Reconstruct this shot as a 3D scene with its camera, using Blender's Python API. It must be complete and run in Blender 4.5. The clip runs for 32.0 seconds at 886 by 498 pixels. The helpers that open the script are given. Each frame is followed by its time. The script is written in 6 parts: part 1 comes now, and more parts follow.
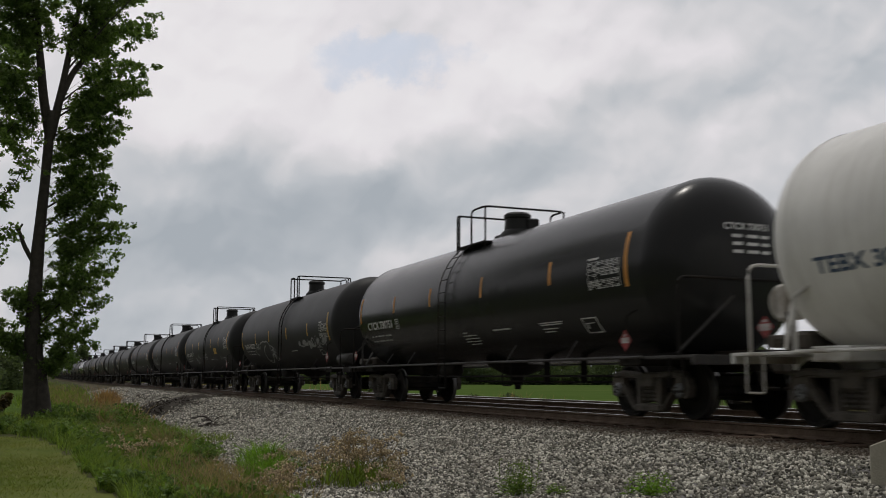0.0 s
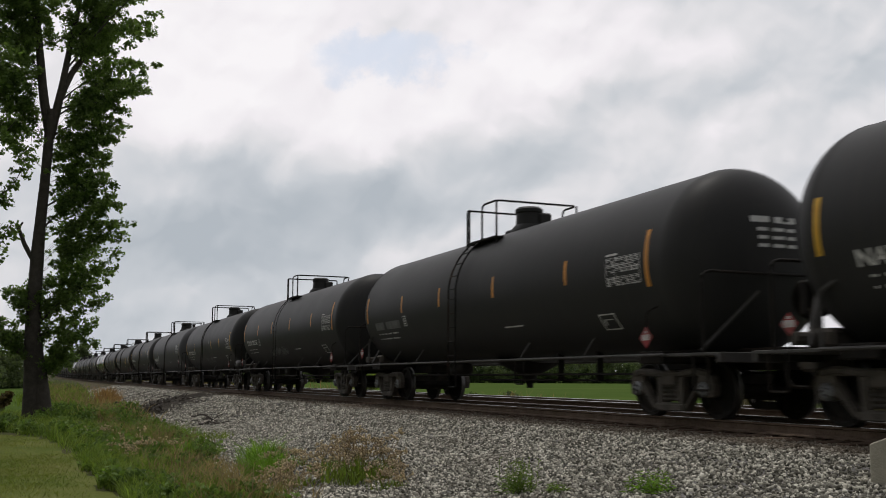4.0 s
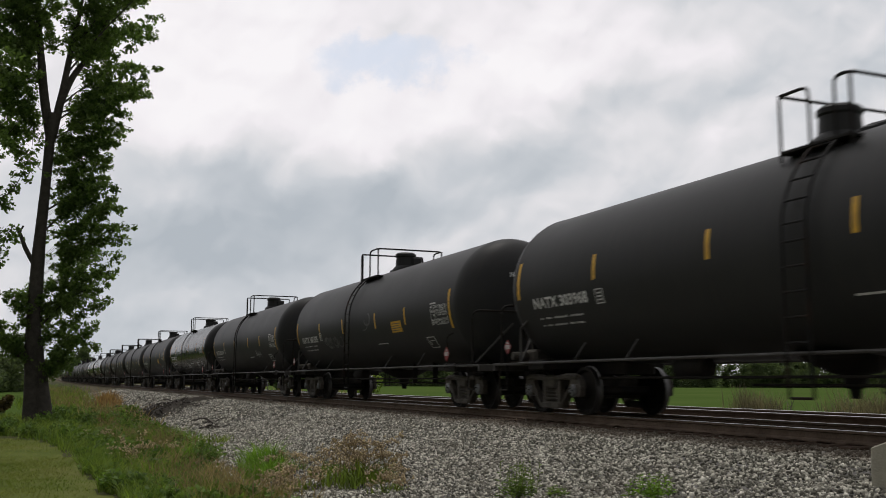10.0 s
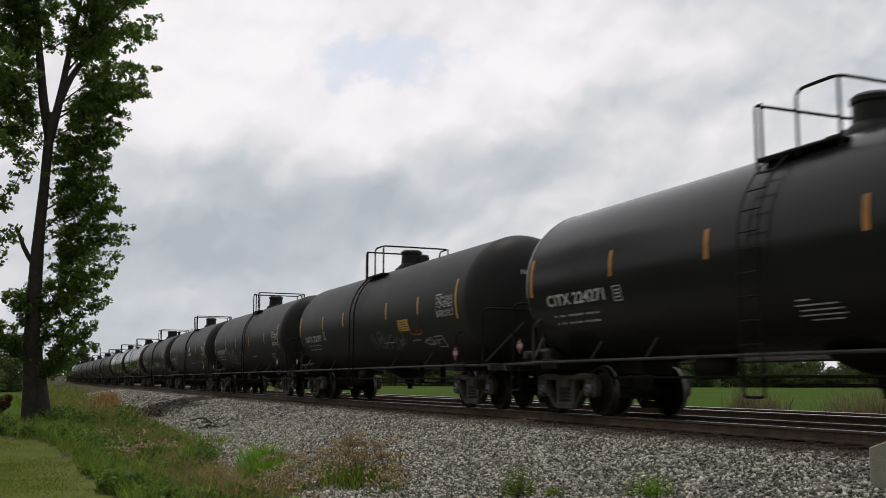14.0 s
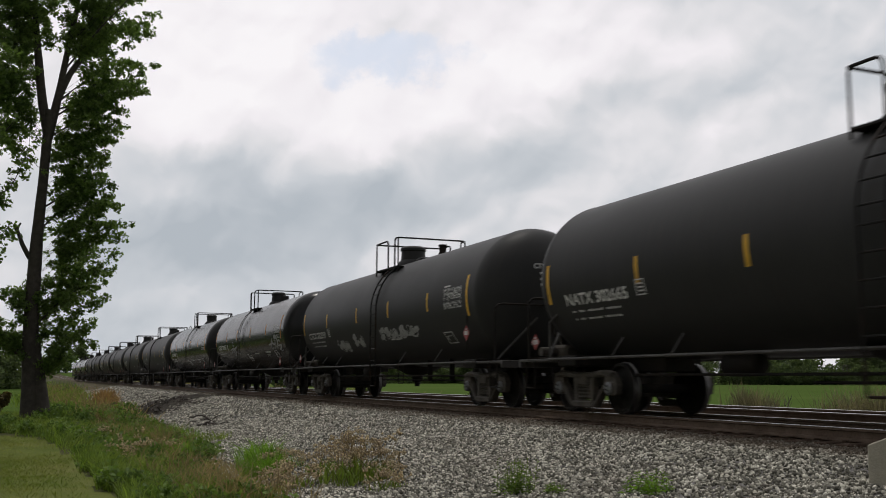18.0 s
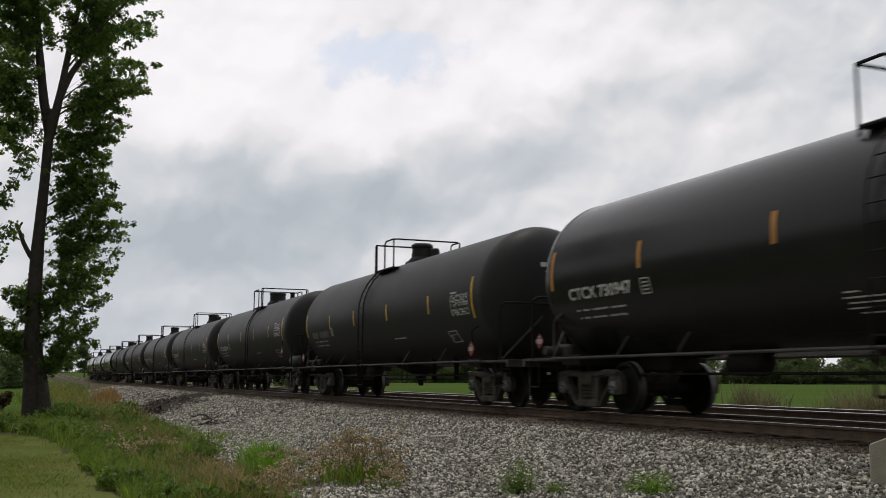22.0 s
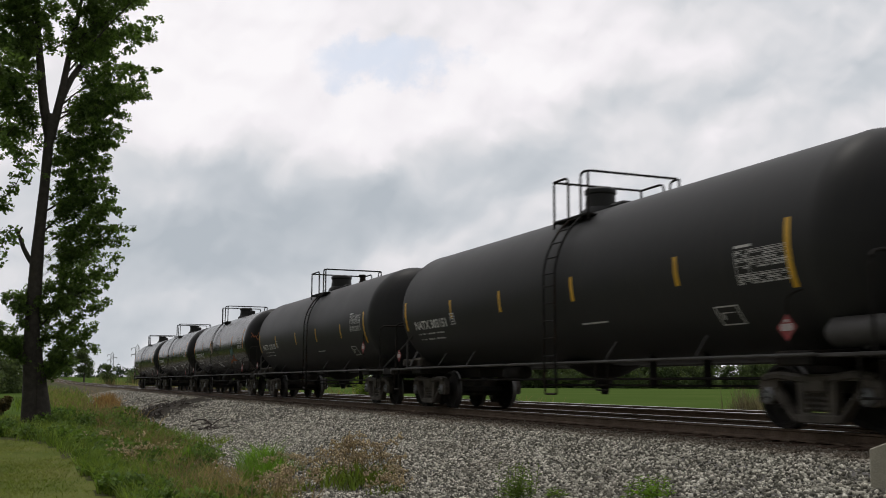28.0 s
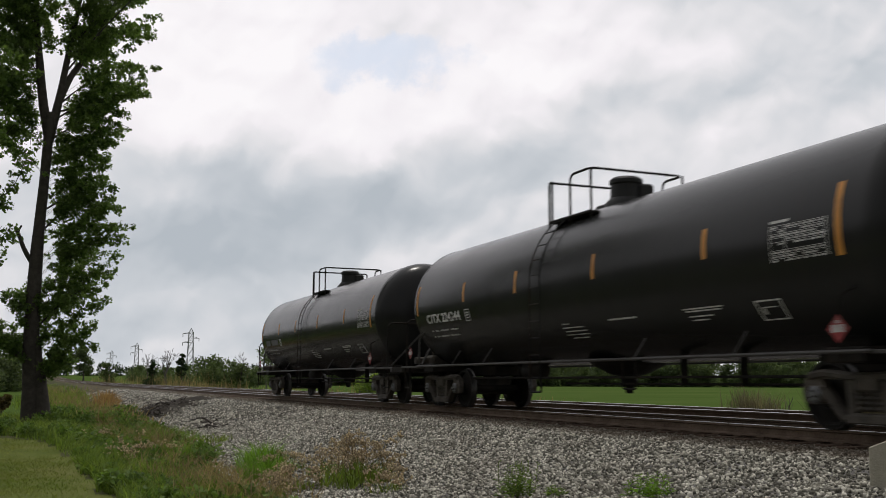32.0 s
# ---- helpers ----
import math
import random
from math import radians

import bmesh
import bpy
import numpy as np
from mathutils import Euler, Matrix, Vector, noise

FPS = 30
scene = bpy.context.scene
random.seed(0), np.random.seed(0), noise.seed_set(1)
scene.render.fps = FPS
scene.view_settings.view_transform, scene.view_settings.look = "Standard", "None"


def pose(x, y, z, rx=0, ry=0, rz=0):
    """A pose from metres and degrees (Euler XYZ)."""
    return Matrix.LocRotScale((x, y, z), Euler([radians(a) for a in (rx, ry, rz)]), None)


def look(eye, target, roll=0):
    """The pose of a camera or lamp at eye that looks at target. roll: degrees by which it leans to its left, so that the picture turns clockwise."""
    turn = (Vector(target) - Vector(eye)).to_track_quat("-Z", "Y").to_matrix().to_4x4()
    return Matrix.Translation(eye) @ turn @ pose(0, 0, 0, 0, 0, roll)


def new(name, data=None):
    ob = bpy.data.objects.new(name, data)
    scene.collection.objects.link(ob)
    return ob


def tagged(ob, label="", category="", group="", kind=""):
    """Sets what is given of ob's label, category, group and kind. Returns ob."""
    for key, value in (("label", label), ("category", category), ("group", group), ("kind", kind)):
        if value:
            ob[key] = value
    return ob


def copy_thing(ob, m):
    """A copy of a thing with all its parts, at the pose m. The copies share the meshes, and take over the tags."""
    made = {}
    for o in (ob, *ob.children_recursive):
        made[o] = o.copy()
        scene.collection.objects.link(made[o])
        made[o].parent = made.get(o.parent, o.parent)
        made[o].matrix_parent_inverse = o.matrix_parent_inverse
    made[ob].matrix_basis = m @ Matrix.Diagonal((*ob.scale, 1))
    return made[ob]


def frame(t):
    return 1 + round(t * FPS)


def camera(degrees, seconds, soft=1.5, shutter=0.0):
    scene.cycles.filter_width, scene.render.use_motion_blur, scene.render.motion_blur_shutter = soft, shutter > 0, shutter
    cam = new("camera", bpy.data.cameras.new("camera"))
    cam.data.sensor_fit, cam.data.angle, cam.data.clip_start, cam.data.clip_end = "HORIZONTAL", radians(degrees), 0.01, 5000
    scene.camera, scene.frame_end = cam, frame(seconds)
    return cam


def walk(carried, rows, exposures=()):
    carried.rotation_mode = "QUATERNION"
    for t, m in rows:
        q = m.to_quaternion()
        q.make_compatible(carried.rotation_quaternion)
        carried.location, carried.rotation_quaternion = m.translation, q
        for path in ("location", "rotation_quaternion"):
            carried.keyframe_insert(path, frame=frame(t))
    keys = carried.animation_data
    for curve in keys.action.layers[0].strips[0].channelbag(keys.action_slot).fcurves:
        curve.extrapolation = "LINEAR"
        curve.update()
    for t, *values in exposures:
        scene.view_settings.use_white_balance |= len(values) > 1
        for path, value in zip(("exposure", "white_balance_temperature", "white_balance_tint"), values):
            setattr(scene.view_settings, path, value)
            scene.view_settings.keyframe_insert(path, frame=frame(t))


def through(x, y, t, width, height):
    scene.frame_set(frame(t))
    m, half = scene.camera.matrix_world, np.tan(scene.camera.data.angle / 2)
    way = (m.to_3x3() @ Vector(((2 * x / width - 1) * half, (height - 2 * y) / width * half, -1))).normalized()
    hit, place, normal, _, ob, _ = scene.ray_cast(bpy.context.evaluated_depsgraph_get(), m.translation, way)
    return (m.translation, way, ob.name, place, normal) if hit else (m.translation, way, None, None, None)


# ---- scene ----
# camera: on a tripod beside the line, a little unsteady in the wind
cam = camera(48.586, 32.0, soft=0.9, shutter=0.25)
EYE = Vector((0.0, -10.704, 0.625))
YAW, PITCH, ROLL, FOCAL = 67.255, 7.665, 0.149, 1736.9


def aim(dx=0.0, dy=0.0):
    """The tripod's pose when the wind has pushed the view aside by dx, dy."""
    yaw = radians(YAW) + math.atan(dx / FOCAL)
    pitch = radians(PITCH) + math.atan(dy / FOCAL)
    way = Vector((-math.sin(yaw) * math.cos(pitch), math.cos(yaw) * math.cos(pitch), math.sin(pitch)))
    return look(EYE, EYE + way, ROLL)


walk(cam, [
    (0, aim(1.5, -2.8)), (0.5, aim(1.5, -2.8)), (1, aim(1.2, -2.8)), (1.5, aim(0, -2.8)), (2, aim(0, -2.8)), (2.5, aim(-1.5, -2.8)),
    (3, aim(0.3, -4.6)), (3.5, aim(1.5, -5.8)), (5.5, aim(2.7, -3.7)), (6, aim(1.5, -1.2)), (6.5, aim(1.8, -1.2)), (7, aim(3.1, -1.2)),
    (7.5, aim(1.5, 0.3)), (8, aim(1.5, 0.3)), (8.5, aim(1.8, 0.3)), (9, aim(1.5, 1.8)), (9.5, aim(1.8, 0.3)), (10, aim(2.8, 0.6)),
    (10.5, aim(2.4, 1.5)), (11, aim(1.8, 1.8)), (11.5, aim(1.5, 1.8)), (12, aim(0, 3.1)), (12.5, aim(1.5, 1.8)), (13, aim(1.5, 1.8)),
    (13.5, aim(1.5, 0.3)), (14, aim(0.9, 0.3)), (14.5, aim(1.5, -1.2)), (16.5, aim(0, -4)), (17, aim(-1.5, -2.8)), (17.5, aim(-1.5, -3.1)),
    (18, aim(-1.2, -4.3)), (18.5, aim(-0.6, -3.4)), (19, aim(0.3, -4.3)), (19.5, aim(0, -2.8)), (20, aim(-0.3, -2.8)), (20.5, aim(0, -2.8)),
    (21, aim(-0.3, -2.8)), (21.5, aim(-0.3, -2.8)), (22, aim(1.2, -5.5)), (22.5, aim(1.2, -5.5)), (23, aim(-0.3, -4.3)), (23.5, aim(1.2, -4.3)),
    (24, aim(1.5, -4.3)), (24.5, aim(1.2, -2.2)), (25, aim(1.2, -1.2)), (25.5, aim(1.2, -1.2)), (27.5, aim(1.2, 2.1)), (28, aim(0.9, 2.8)),
    (28.5, aim(1.2, 2.1)), (29, aim(1.2, 1.8)), (29.5, aim(1.2, 1.8)), (30, aim(2.4, 1.8)), (30.5, aim(1.2, 1.8)), (31, aim(-0.3, 1.8)),
    (31.5, aim(0.3, 0.3)), (32, aim(0, 0))], exposures=[(0, -0.2), (0.4, 0.02), (16, 0.02), (27, 0.06), (32, 0.06)])


# ---- node helpers ----
class Net:
    """A short way to write node trees."""

    def __init__(self, tree):
        self.tree = tree
        tree.nodes.clear()

    def put(self, kind, ins=None, **props):
        node = self.tree.nodes.new(kind)
        for key, value in props.items():
            setattr(node, key, value)
        for key, value in (ins or {}).items():
            if isinstance(value, bpy.types.NodeSocket):
                self.tree.links.new(value, node.inputs[key])
            else:
                node.inputs[key].default_value = value
        return node

    def noise(self, where, scale, detail=4.0, rough=0.55):
        return self.put("ShaderNodeTexNoise", {"Vector": where, "Scale": scale, "Detail": detail, "Roughness": rough}).outputs["Fac"]

    def ramp(self, fac, stops):
        node = self.put("ShaderNodeValToRGB", {"Fac": fac})
        el = node.color_ramp.elements
        while len(el) < len(stops):
            el.new(0.5)
        for e, (p, c) in zip(el, stops):
            e.position, e.color = p, (*(c if isinstance(c, tuple) else (c, c, c)), 1)
        return node.outputs["Color"]

    def math(self, op, a, b=0.0, clamp=False):
        return self.put("ShaderNodeMath", {0: a, 1: b}, operation=op, use_clamp=clamp).outputs[0]

    def mix(self, fac, a, b, mode="MIX"):
        node = self.put("ShaderNodeMix", data_type="RGBA", blend_type=mode)
        for s, val in ((0, fac), (6, a), (7, b)):
            if isinstance(val, bpy.types.NodeSocket):
                self.tree.links.new(val, node.inputs[s])
            else:
                node.inputs[s].default_value = val if s == 0 else (*val, 1)
        return node.outputs[2]


# ---- world, sun ----
SUN_ELEV, SUN_AZ = 74.0, 285.0   # azimuth from +y, clockwise


def make_world():
    world = bpy.data.worlds.new("overcast_sky")
    world.use_nodes = True
    scene.world = world
    n = Net(world.node_tree)
    sky = n.put("ShaderNodeTexSky", sky_type="NISHITA", sun_disc=False, sun_elevation=radians(SUN_ELEV), sun_rotation=radians(SUN_AZ))
    way = n.put("ShaderNodeTexCoord").outputs["Generated"]
    # the sky seen on a plane square to the north-west: x to the right, y down, one unit is a little over three degrees
    dot = lambda v: n.put("ShaderNodeVectorMath", {0: way, 1: v}, operation="DOT_PRODUCT").outputs["Value"]
    deep = n.math("MAXIMUM", dot((-0.9140, 0.3831, 0.1334)), 0.22)
    px = n.math("ADD", n.math("MULTIPLY", n.math("DIVIDE", dot((0.3866, 0.9222, 0.0)), deep), 17.37), 7.84)
    py = n.math("SUBTRACT", 4.41, n.math("MULTIPLY", n.math("DIVIDE", dot((0.1230, -0.0516, 0.9911)), deep), 17.37))
    flat = n.put("ShaderNodeCombineXYZ", {0: px, 1: py, 2: 0.0}).outputs[0]

    def shifted(vec, scale, detail, amount):
        tex = n.put("ShaderNodeTexNoise", {"Vector": vec, "Scale": scale, "Detail": detail, "Roughness": 0.6}).outputs["Color"]
        off = n.put("ShaderNodeVectorMath", {0: n.put("ShaderNodeVectorMath", {0: tex, 1: (0.5, 0.5, 0.5)}, operation="SUBTRACT").outputs[0], "Scale": amount}, operation="SCALE").outputs[0]
        return n.put("ShaderNodeVectorMath", {0: vec, 1: off}, operation="ADD").outputs[0]

    bent = shifted(shifted(flat, 0.45, 2.0, 1.1), 1.7, 4.0, 0.3)
    at = n.put("ShaderNodeSeparateXYZ", {0: bent})
    # bright heads and grey bellies of the cumulus bank: centre, half widths, gain
    puff = n.math("ADD", 0.60, n.math("MULTIPLY", n.math("SUBTRACT", n.noise(bent, 0.33, 4.0, 0.5), 0.5), 0.30))
    for cx, cy, rx, ry, gain in ((3.6, 0.5, 2.6, 1.5, 0.30), (2.7, 1.9, 1.0, 0.5, 0.28), (6.3, 2.0, 2.4, 0.6, 0.26), (9.6, 1.2, 1.7, 0.6, 0.30), (8.8, 0.2, 2.2, 0.5, 0.20), (12.2, 1.0, 1.2, 0.4, 0.24),
                                 (3.4, 2.9, 1.6, 0.5, -0.22), (6.9, 3.6, 2.3, 0.55, -0.42), (3.0, 4.4, 2.8, 0.8, -0.46), (9.6, 2.7, 1.9, 0.6, -0.26), (11.6, 1.7, 1.8, 0.45, -0.22), (14.2, 1.2, 1.8, 0.8, -0.20),
                                 (5.4, 4.9, 1.6, 0.5, -0.20), (2.6, 5.9, 4.2, 0.9, -0.24), (15.6, 0.2, 1.2, 0.8, -0.16)):
        ex, ey = n.math("DIVIDE", n.math("SUBTRACT", at.outputs[0], cx), rx), n.math("DIVIDE", n.math("SUBTRACT", at.outputs[1], cy), ry)
        puff = n.math("ADD", puff, n.math("MULTIPLY", n.math("POWER", 2.718, n.math("MULTIPLY", n.math("ADD", n.math("MULTIPLY", ex, ex), n.math("MULTIPLY", ey, ey)), -1.0)), gain * 1.45))
    # heaps lit from above, at three sizes
    cells = lambda vec, scale: n.put("ShaderNodeTexVoronoi", {"Vector": vec, "Scale": scale, "Smoothness": 0.7, "Detail": 1.0, "Roughness": 0.4}, feature="SMOOTH_F1", voronoi_dimensions="2D").outputs["Distance"]
    for scale, step, gain in ((0.42, 0.42, 0.66), (0.95, 0.2, 0.40), (2.1, 0.09, 0.13)):
        up = n.put("ShaderNodeVectorMath", {0: bent, 1: (-0.3 * step, -step, 0.0)}, operation="ADD").outputs[0]
        puff = n.math("ADD", puff, n.math("MULTIPLY", n.math("SUBTRACT", cells(up, scale), cells(bent, scale)), gain))
    puff = n.math("ADD", n.math("MULTIPLY", puff, 0.84), 0.09)
    tint = n.ramp(puff, [(0.0, (4.4, 4.8, 5.25)), (0.30, (5.65, 5.92, 6.3)), (0.56, (7.25, 7.2, 7.45)), (0.78, (8.55, 8.25, 8.55)), (1.0, (9.25, 9.0, 9.2))])
    # sky dimmed from full ahead to 0.36 behind, added to darken the ground
    ahead = n.put("ShaderNodeVectorMath", {0: way, 1: (-0.86, 0.36, 0.36)}, operation="DOT_PRODUCT").outputs["Value"]
    lift = n.put("ShaderNodeMapRange", {"Value": ahead, "From Min": -0.3, "From Max": 0.8, "To Min": 0.36, "To Max": 1.0}, interpolation_type="SMOOTHSTEP").outputs[0]
    cloud = n.mix(1.0, tint, n.put("ShaderNodeCombineXYZ", {0: lift, 1: lift, 2: lift}).outputs[0], "MULTIPLY")
    # one ragged, veiled gap of blue over the bank
    torn = n.put("ShaderNodeSeparateXYZ", {0: shifted(flat, 0.9, 6.0, 2.4)})
    gx, gy = n.math("DIVIDE", n.math("SUBTRACT", torn.outputs[0], 6.85), 1.35), n.math("DIVIDE", n.math("SUBTRACT", torn.outputs[1], 1.1), 0.55)
    hole = n.put("ShaderNodeMapRange", {"Value": n.math("ADD", n.math("MULTIPLY", gx, gx), n.math("MULTIPLY", gy, gy)), "From Min": 0.1, "From Max": 1.3, "To Min": 0.75, "To Max": 0.0}, interpolation_type="SMOOTHSTEP").outputs[0]
    col = n.mix(hole, cloud, n.mix(0.12, (6.9, 7.55, 8.7), sky.outputs[0]))
    bg = n.put("ShaderNodeBackground", {"Color": col, "Strength": 0.1})
    n.put("ShaderNodeOutputWorld", {"Surface": bg.outputs[0]})


make_world()
lamp = bpy.data.lights.new("sun", "SUN")
lamp.energy, lamp.angle, lamp.color = 0.8, radians(7), (1.0, 0.95, 0.88)
sun = new("sun", lamp)
_a, _e = radians(SUN_AZ), radians(SUN_ELEV)
sun.matrix_world = look(Vector((math.sin(_a) * math.cos(_e), math.cos(_a) * math.cos(_e), math.sin(_e))) * 60, (0, 0, 0))


# ---- materials ----
def stuff_mat(name, colours, scale, rough=0.7, metal=0.0, bump=0.2, fine=8.0, where="Object", spread=0.0, coat=0.0, grime=None, gloss=0.5):
    """A surface of two or more tints laid out by noise, with grain, spread of tint from piece to piece, and relief."""
    m = bpy.data.materials.new(name)
    m.use_nodes = True
    n = Net(m.node_tree)
    co = n.put("ShaderNodeTexCoord").outputs["Object"] if where == "Object" else n.put("ShaderNodeNewGeometry").outputs["Position"]
    a = n.noise(co, scale, 5.0, 0.6)
    b = n.noise(co, scale * fine, 4.0, 0.6)
    fac = n.math("ADD", n.math("MULTIPLY", a, 0.65), n.math("MULTIPLY", b, 0.35))
    k = len(colours)
    col = n.ramp(fac, [(0.32 + 0.36 * i / max(1, k - 1), c) for i, c in enumerate(colours)])
    if grime:
        dirt = n.ramp(n.noise(co, scale * 0.4, 6.0, 0.7), [(0.48, 0.0), (0.68, 0.85)])
        col = n.mix(dirt, col, grime)
    if spread:
        rnd = n.put("ShaderNodeNewGeometry").outputs["Random Per Island"]
        gain = n.put("ShaderNodeMapRange", {"Value": rnd, "To Min": 1 - spread, "To Max": 1 + spread}).outputs[0]
        col = n.mix(1.0, col, n.put("ShaderNodeCombineXYZ", {0: gain, 1: gain, 2: gain}).outputs[0], "MULTIPLY")
    bs = n.put("ShaderNodeBsdfPrincipled", {"Base Color": col, "Metallic": metal, "Coat Weight": coat, "Specular IOR Level": gloss,
                                            "Roughness": n.put("ShaderNodeMapRange", {"Value": b, "To Min": max(0.03, rough - 0.08), "To Max": min(1, rough + 0.08)}).outputs[0]})
    if bump:
        bn = n.put("ShaderNodeBump", {"Height": b, "Strength": bump, "Distance": 0.02})
        m.node_tree.links.new(bn.outputs[0], bs.inputs["Normal"])
    n.put("ShaderNodeOutputMaterial", {"Surface": bs.outputs[0]})
    return m


def tank_mat(name, base, rough, streak, gloss=0.12):
    """Tank paint: vertical dirt streaks, faded patches, soft gloss."""
    m = bpy.data.materials.new(name)
    m.use_nodes = True
    n = Net(m.node_tree)
    co = n.put("ShaderNodeTexCoord").outputs["Object"]
    st = n.put("ShaderNodeMapping", {"Vector": co, "Scale": (7.0, 1.0, 0.35)}).outputs[0]
    streaks = n.ramp(n.noise(st, 1.6, 5.0, 0.65), [(0.5, 0.0), (0.72, 1.0)])
    patch = n.noise(co, 0.9, 4.0, 0.6)
    grain = n.noise(co, 60.0, 3.0, 0.6)
    col = n.mix(n.math("MULTIPLY", streaks, 0.22), base, streak)
    col = n.mix(n.ramp(patch, [(0.4, 0.0), (0.7, 0.4)]), col, tuple(c * 1.35 for c in base))
    bs = n.put("ShaderNodeBsdfPrincipled", {"Base Color": col, "Specular IOR Level": gloss,
               "Roughness": n.put("ShaderNodeMapRange", {"Value": patch, "From Min": 0.3, "From Max": 0.7, "To Min": rough - 0.03, "To Max": rough + 0.035}).outputs[0]})
    bn = n.put("ShaderNodeBump", {"Height": grain, "Strength": 0.03, "Distance": 0.01})
    m.node_tree.links.new(bn.outputs[0], bs.inputs["Normal"])
    n.put("ShaderNodeOutputMaterial", {"Surface": bs.outputs[0]})
    return m


def stone_mat():
    """Crushed stone: most pieces mid grey, some nearly white, some dark, each with its own tint."""
    m = bpy.data.materials.new("stone")
    m.use_nodes = True
    n = Net(m.node_tree)
    geo = n.put("ShaderNodeNewGeometry")
    col = n.ramp(geo.outputs["Random Per Island"], [(0.0, (0.06, 0.058, 0.045)), (0.36, (0.18, 0.173, 0.142)), (0.62, (0.37, 0.355, 0.295)), (0.82, (0.70, 0.67, 0.57)), (1.0, (0.88, 0.85, 0.75))])
    grain = n.noise(geo.outputs["Position"], 45.0, 4.0, 0.65)
    col = n.mix(n.ramp(grain, [(0.45, 0.0), (0.75, 0.25)]), col, (0.2, 0.18, 0.14))
    patchy = n.ramp(n.noise(geo.outputs["Position"], 0.7, 3.0, 0.6), [(0.55, 0.0), (0.75, 0.4)])
    col = n.mix(patchy, col, (0.14, 0.115, 0.085))
    # brake dust and rust beside the rails
    side = n.put("ShaderNodeSeparateXYZ", {0: geo.outputs["Position"]}).outputs["Y"]
    dust = n.put("ShaderNodeMapRange", {"Value": n.math("ADD", side, n.noise(geo.outputs["Position"], 1.6, 4.0, 0.6)), "From Min": -1.75, "From Max": -1.25, "To Max": 0.8}).outputs[0]
    col = n.mix(dust, col, (0.115, 0.086, 0.06))
    bs = n.put("ShaderNodeBsdfPrincipled", {"Base Color": col, "Roughness": 0.8, "Specular IOR Level": 0.25})
    bn = n.put("ShaderNodeBump", {"Height": grain, "Strength": 0.4, "Distance": 0.01})
    m.node_tree.links.new(bn.outputs[0], bs.inputs["Normal"])
    n.put("ShaderNodeOutputMaterial", {"Surface": bs.outputs[0]})
    return m


def leaf_mat(name, dark, light, scale, through=0.4, rough=0.55, spread=0.35):
    """Thin foliage that lets part of the light through."""
    m = bpy.data.materials.new(name)
    m.use_nodes = True
    n = Net(m.node_tree)
    geo = n.put("ShaderNodeNewGeometry")
    gain = n.put("ShaderNodeMapRange", {"Value": geo.outputs["Random Per Island"], "To Min": 1 - spread, "To Max": 1 + spread}).outputs[0]
    col = n.mix(n.ramp(n.noise(geo.outputs["Position"], scale, 4.0, 0.6), [(0.35, 0.0), (0.65, 1.0)]), dark, light)
    col = n.mix(1.0, col, n.put("ShaderNodeCombineXYZ", {0: gain, 1: gain, 2: gain}).outputs[0], "MULTIPLY")
    bs = n.put("ShaderNodeBsdfPrincipled", {"Base Color": col, "Roughness": rough, "Specular IOR Level": 0.3})
    tr = n.put("ShaderNodeBsdfTranslucent", {"Color": n.mix(1.0, col, (1.25, 1.35, 0.7), "MULTIPLY")})
    mx = n.put("ShaderNodeMixShader", {0: through, 1: bs.outputs[0], 2: tr.outputs[0]})
    n.put("ShaderNodeOutputMaterial", {"Surface": mx.outputs[0]})
    return m


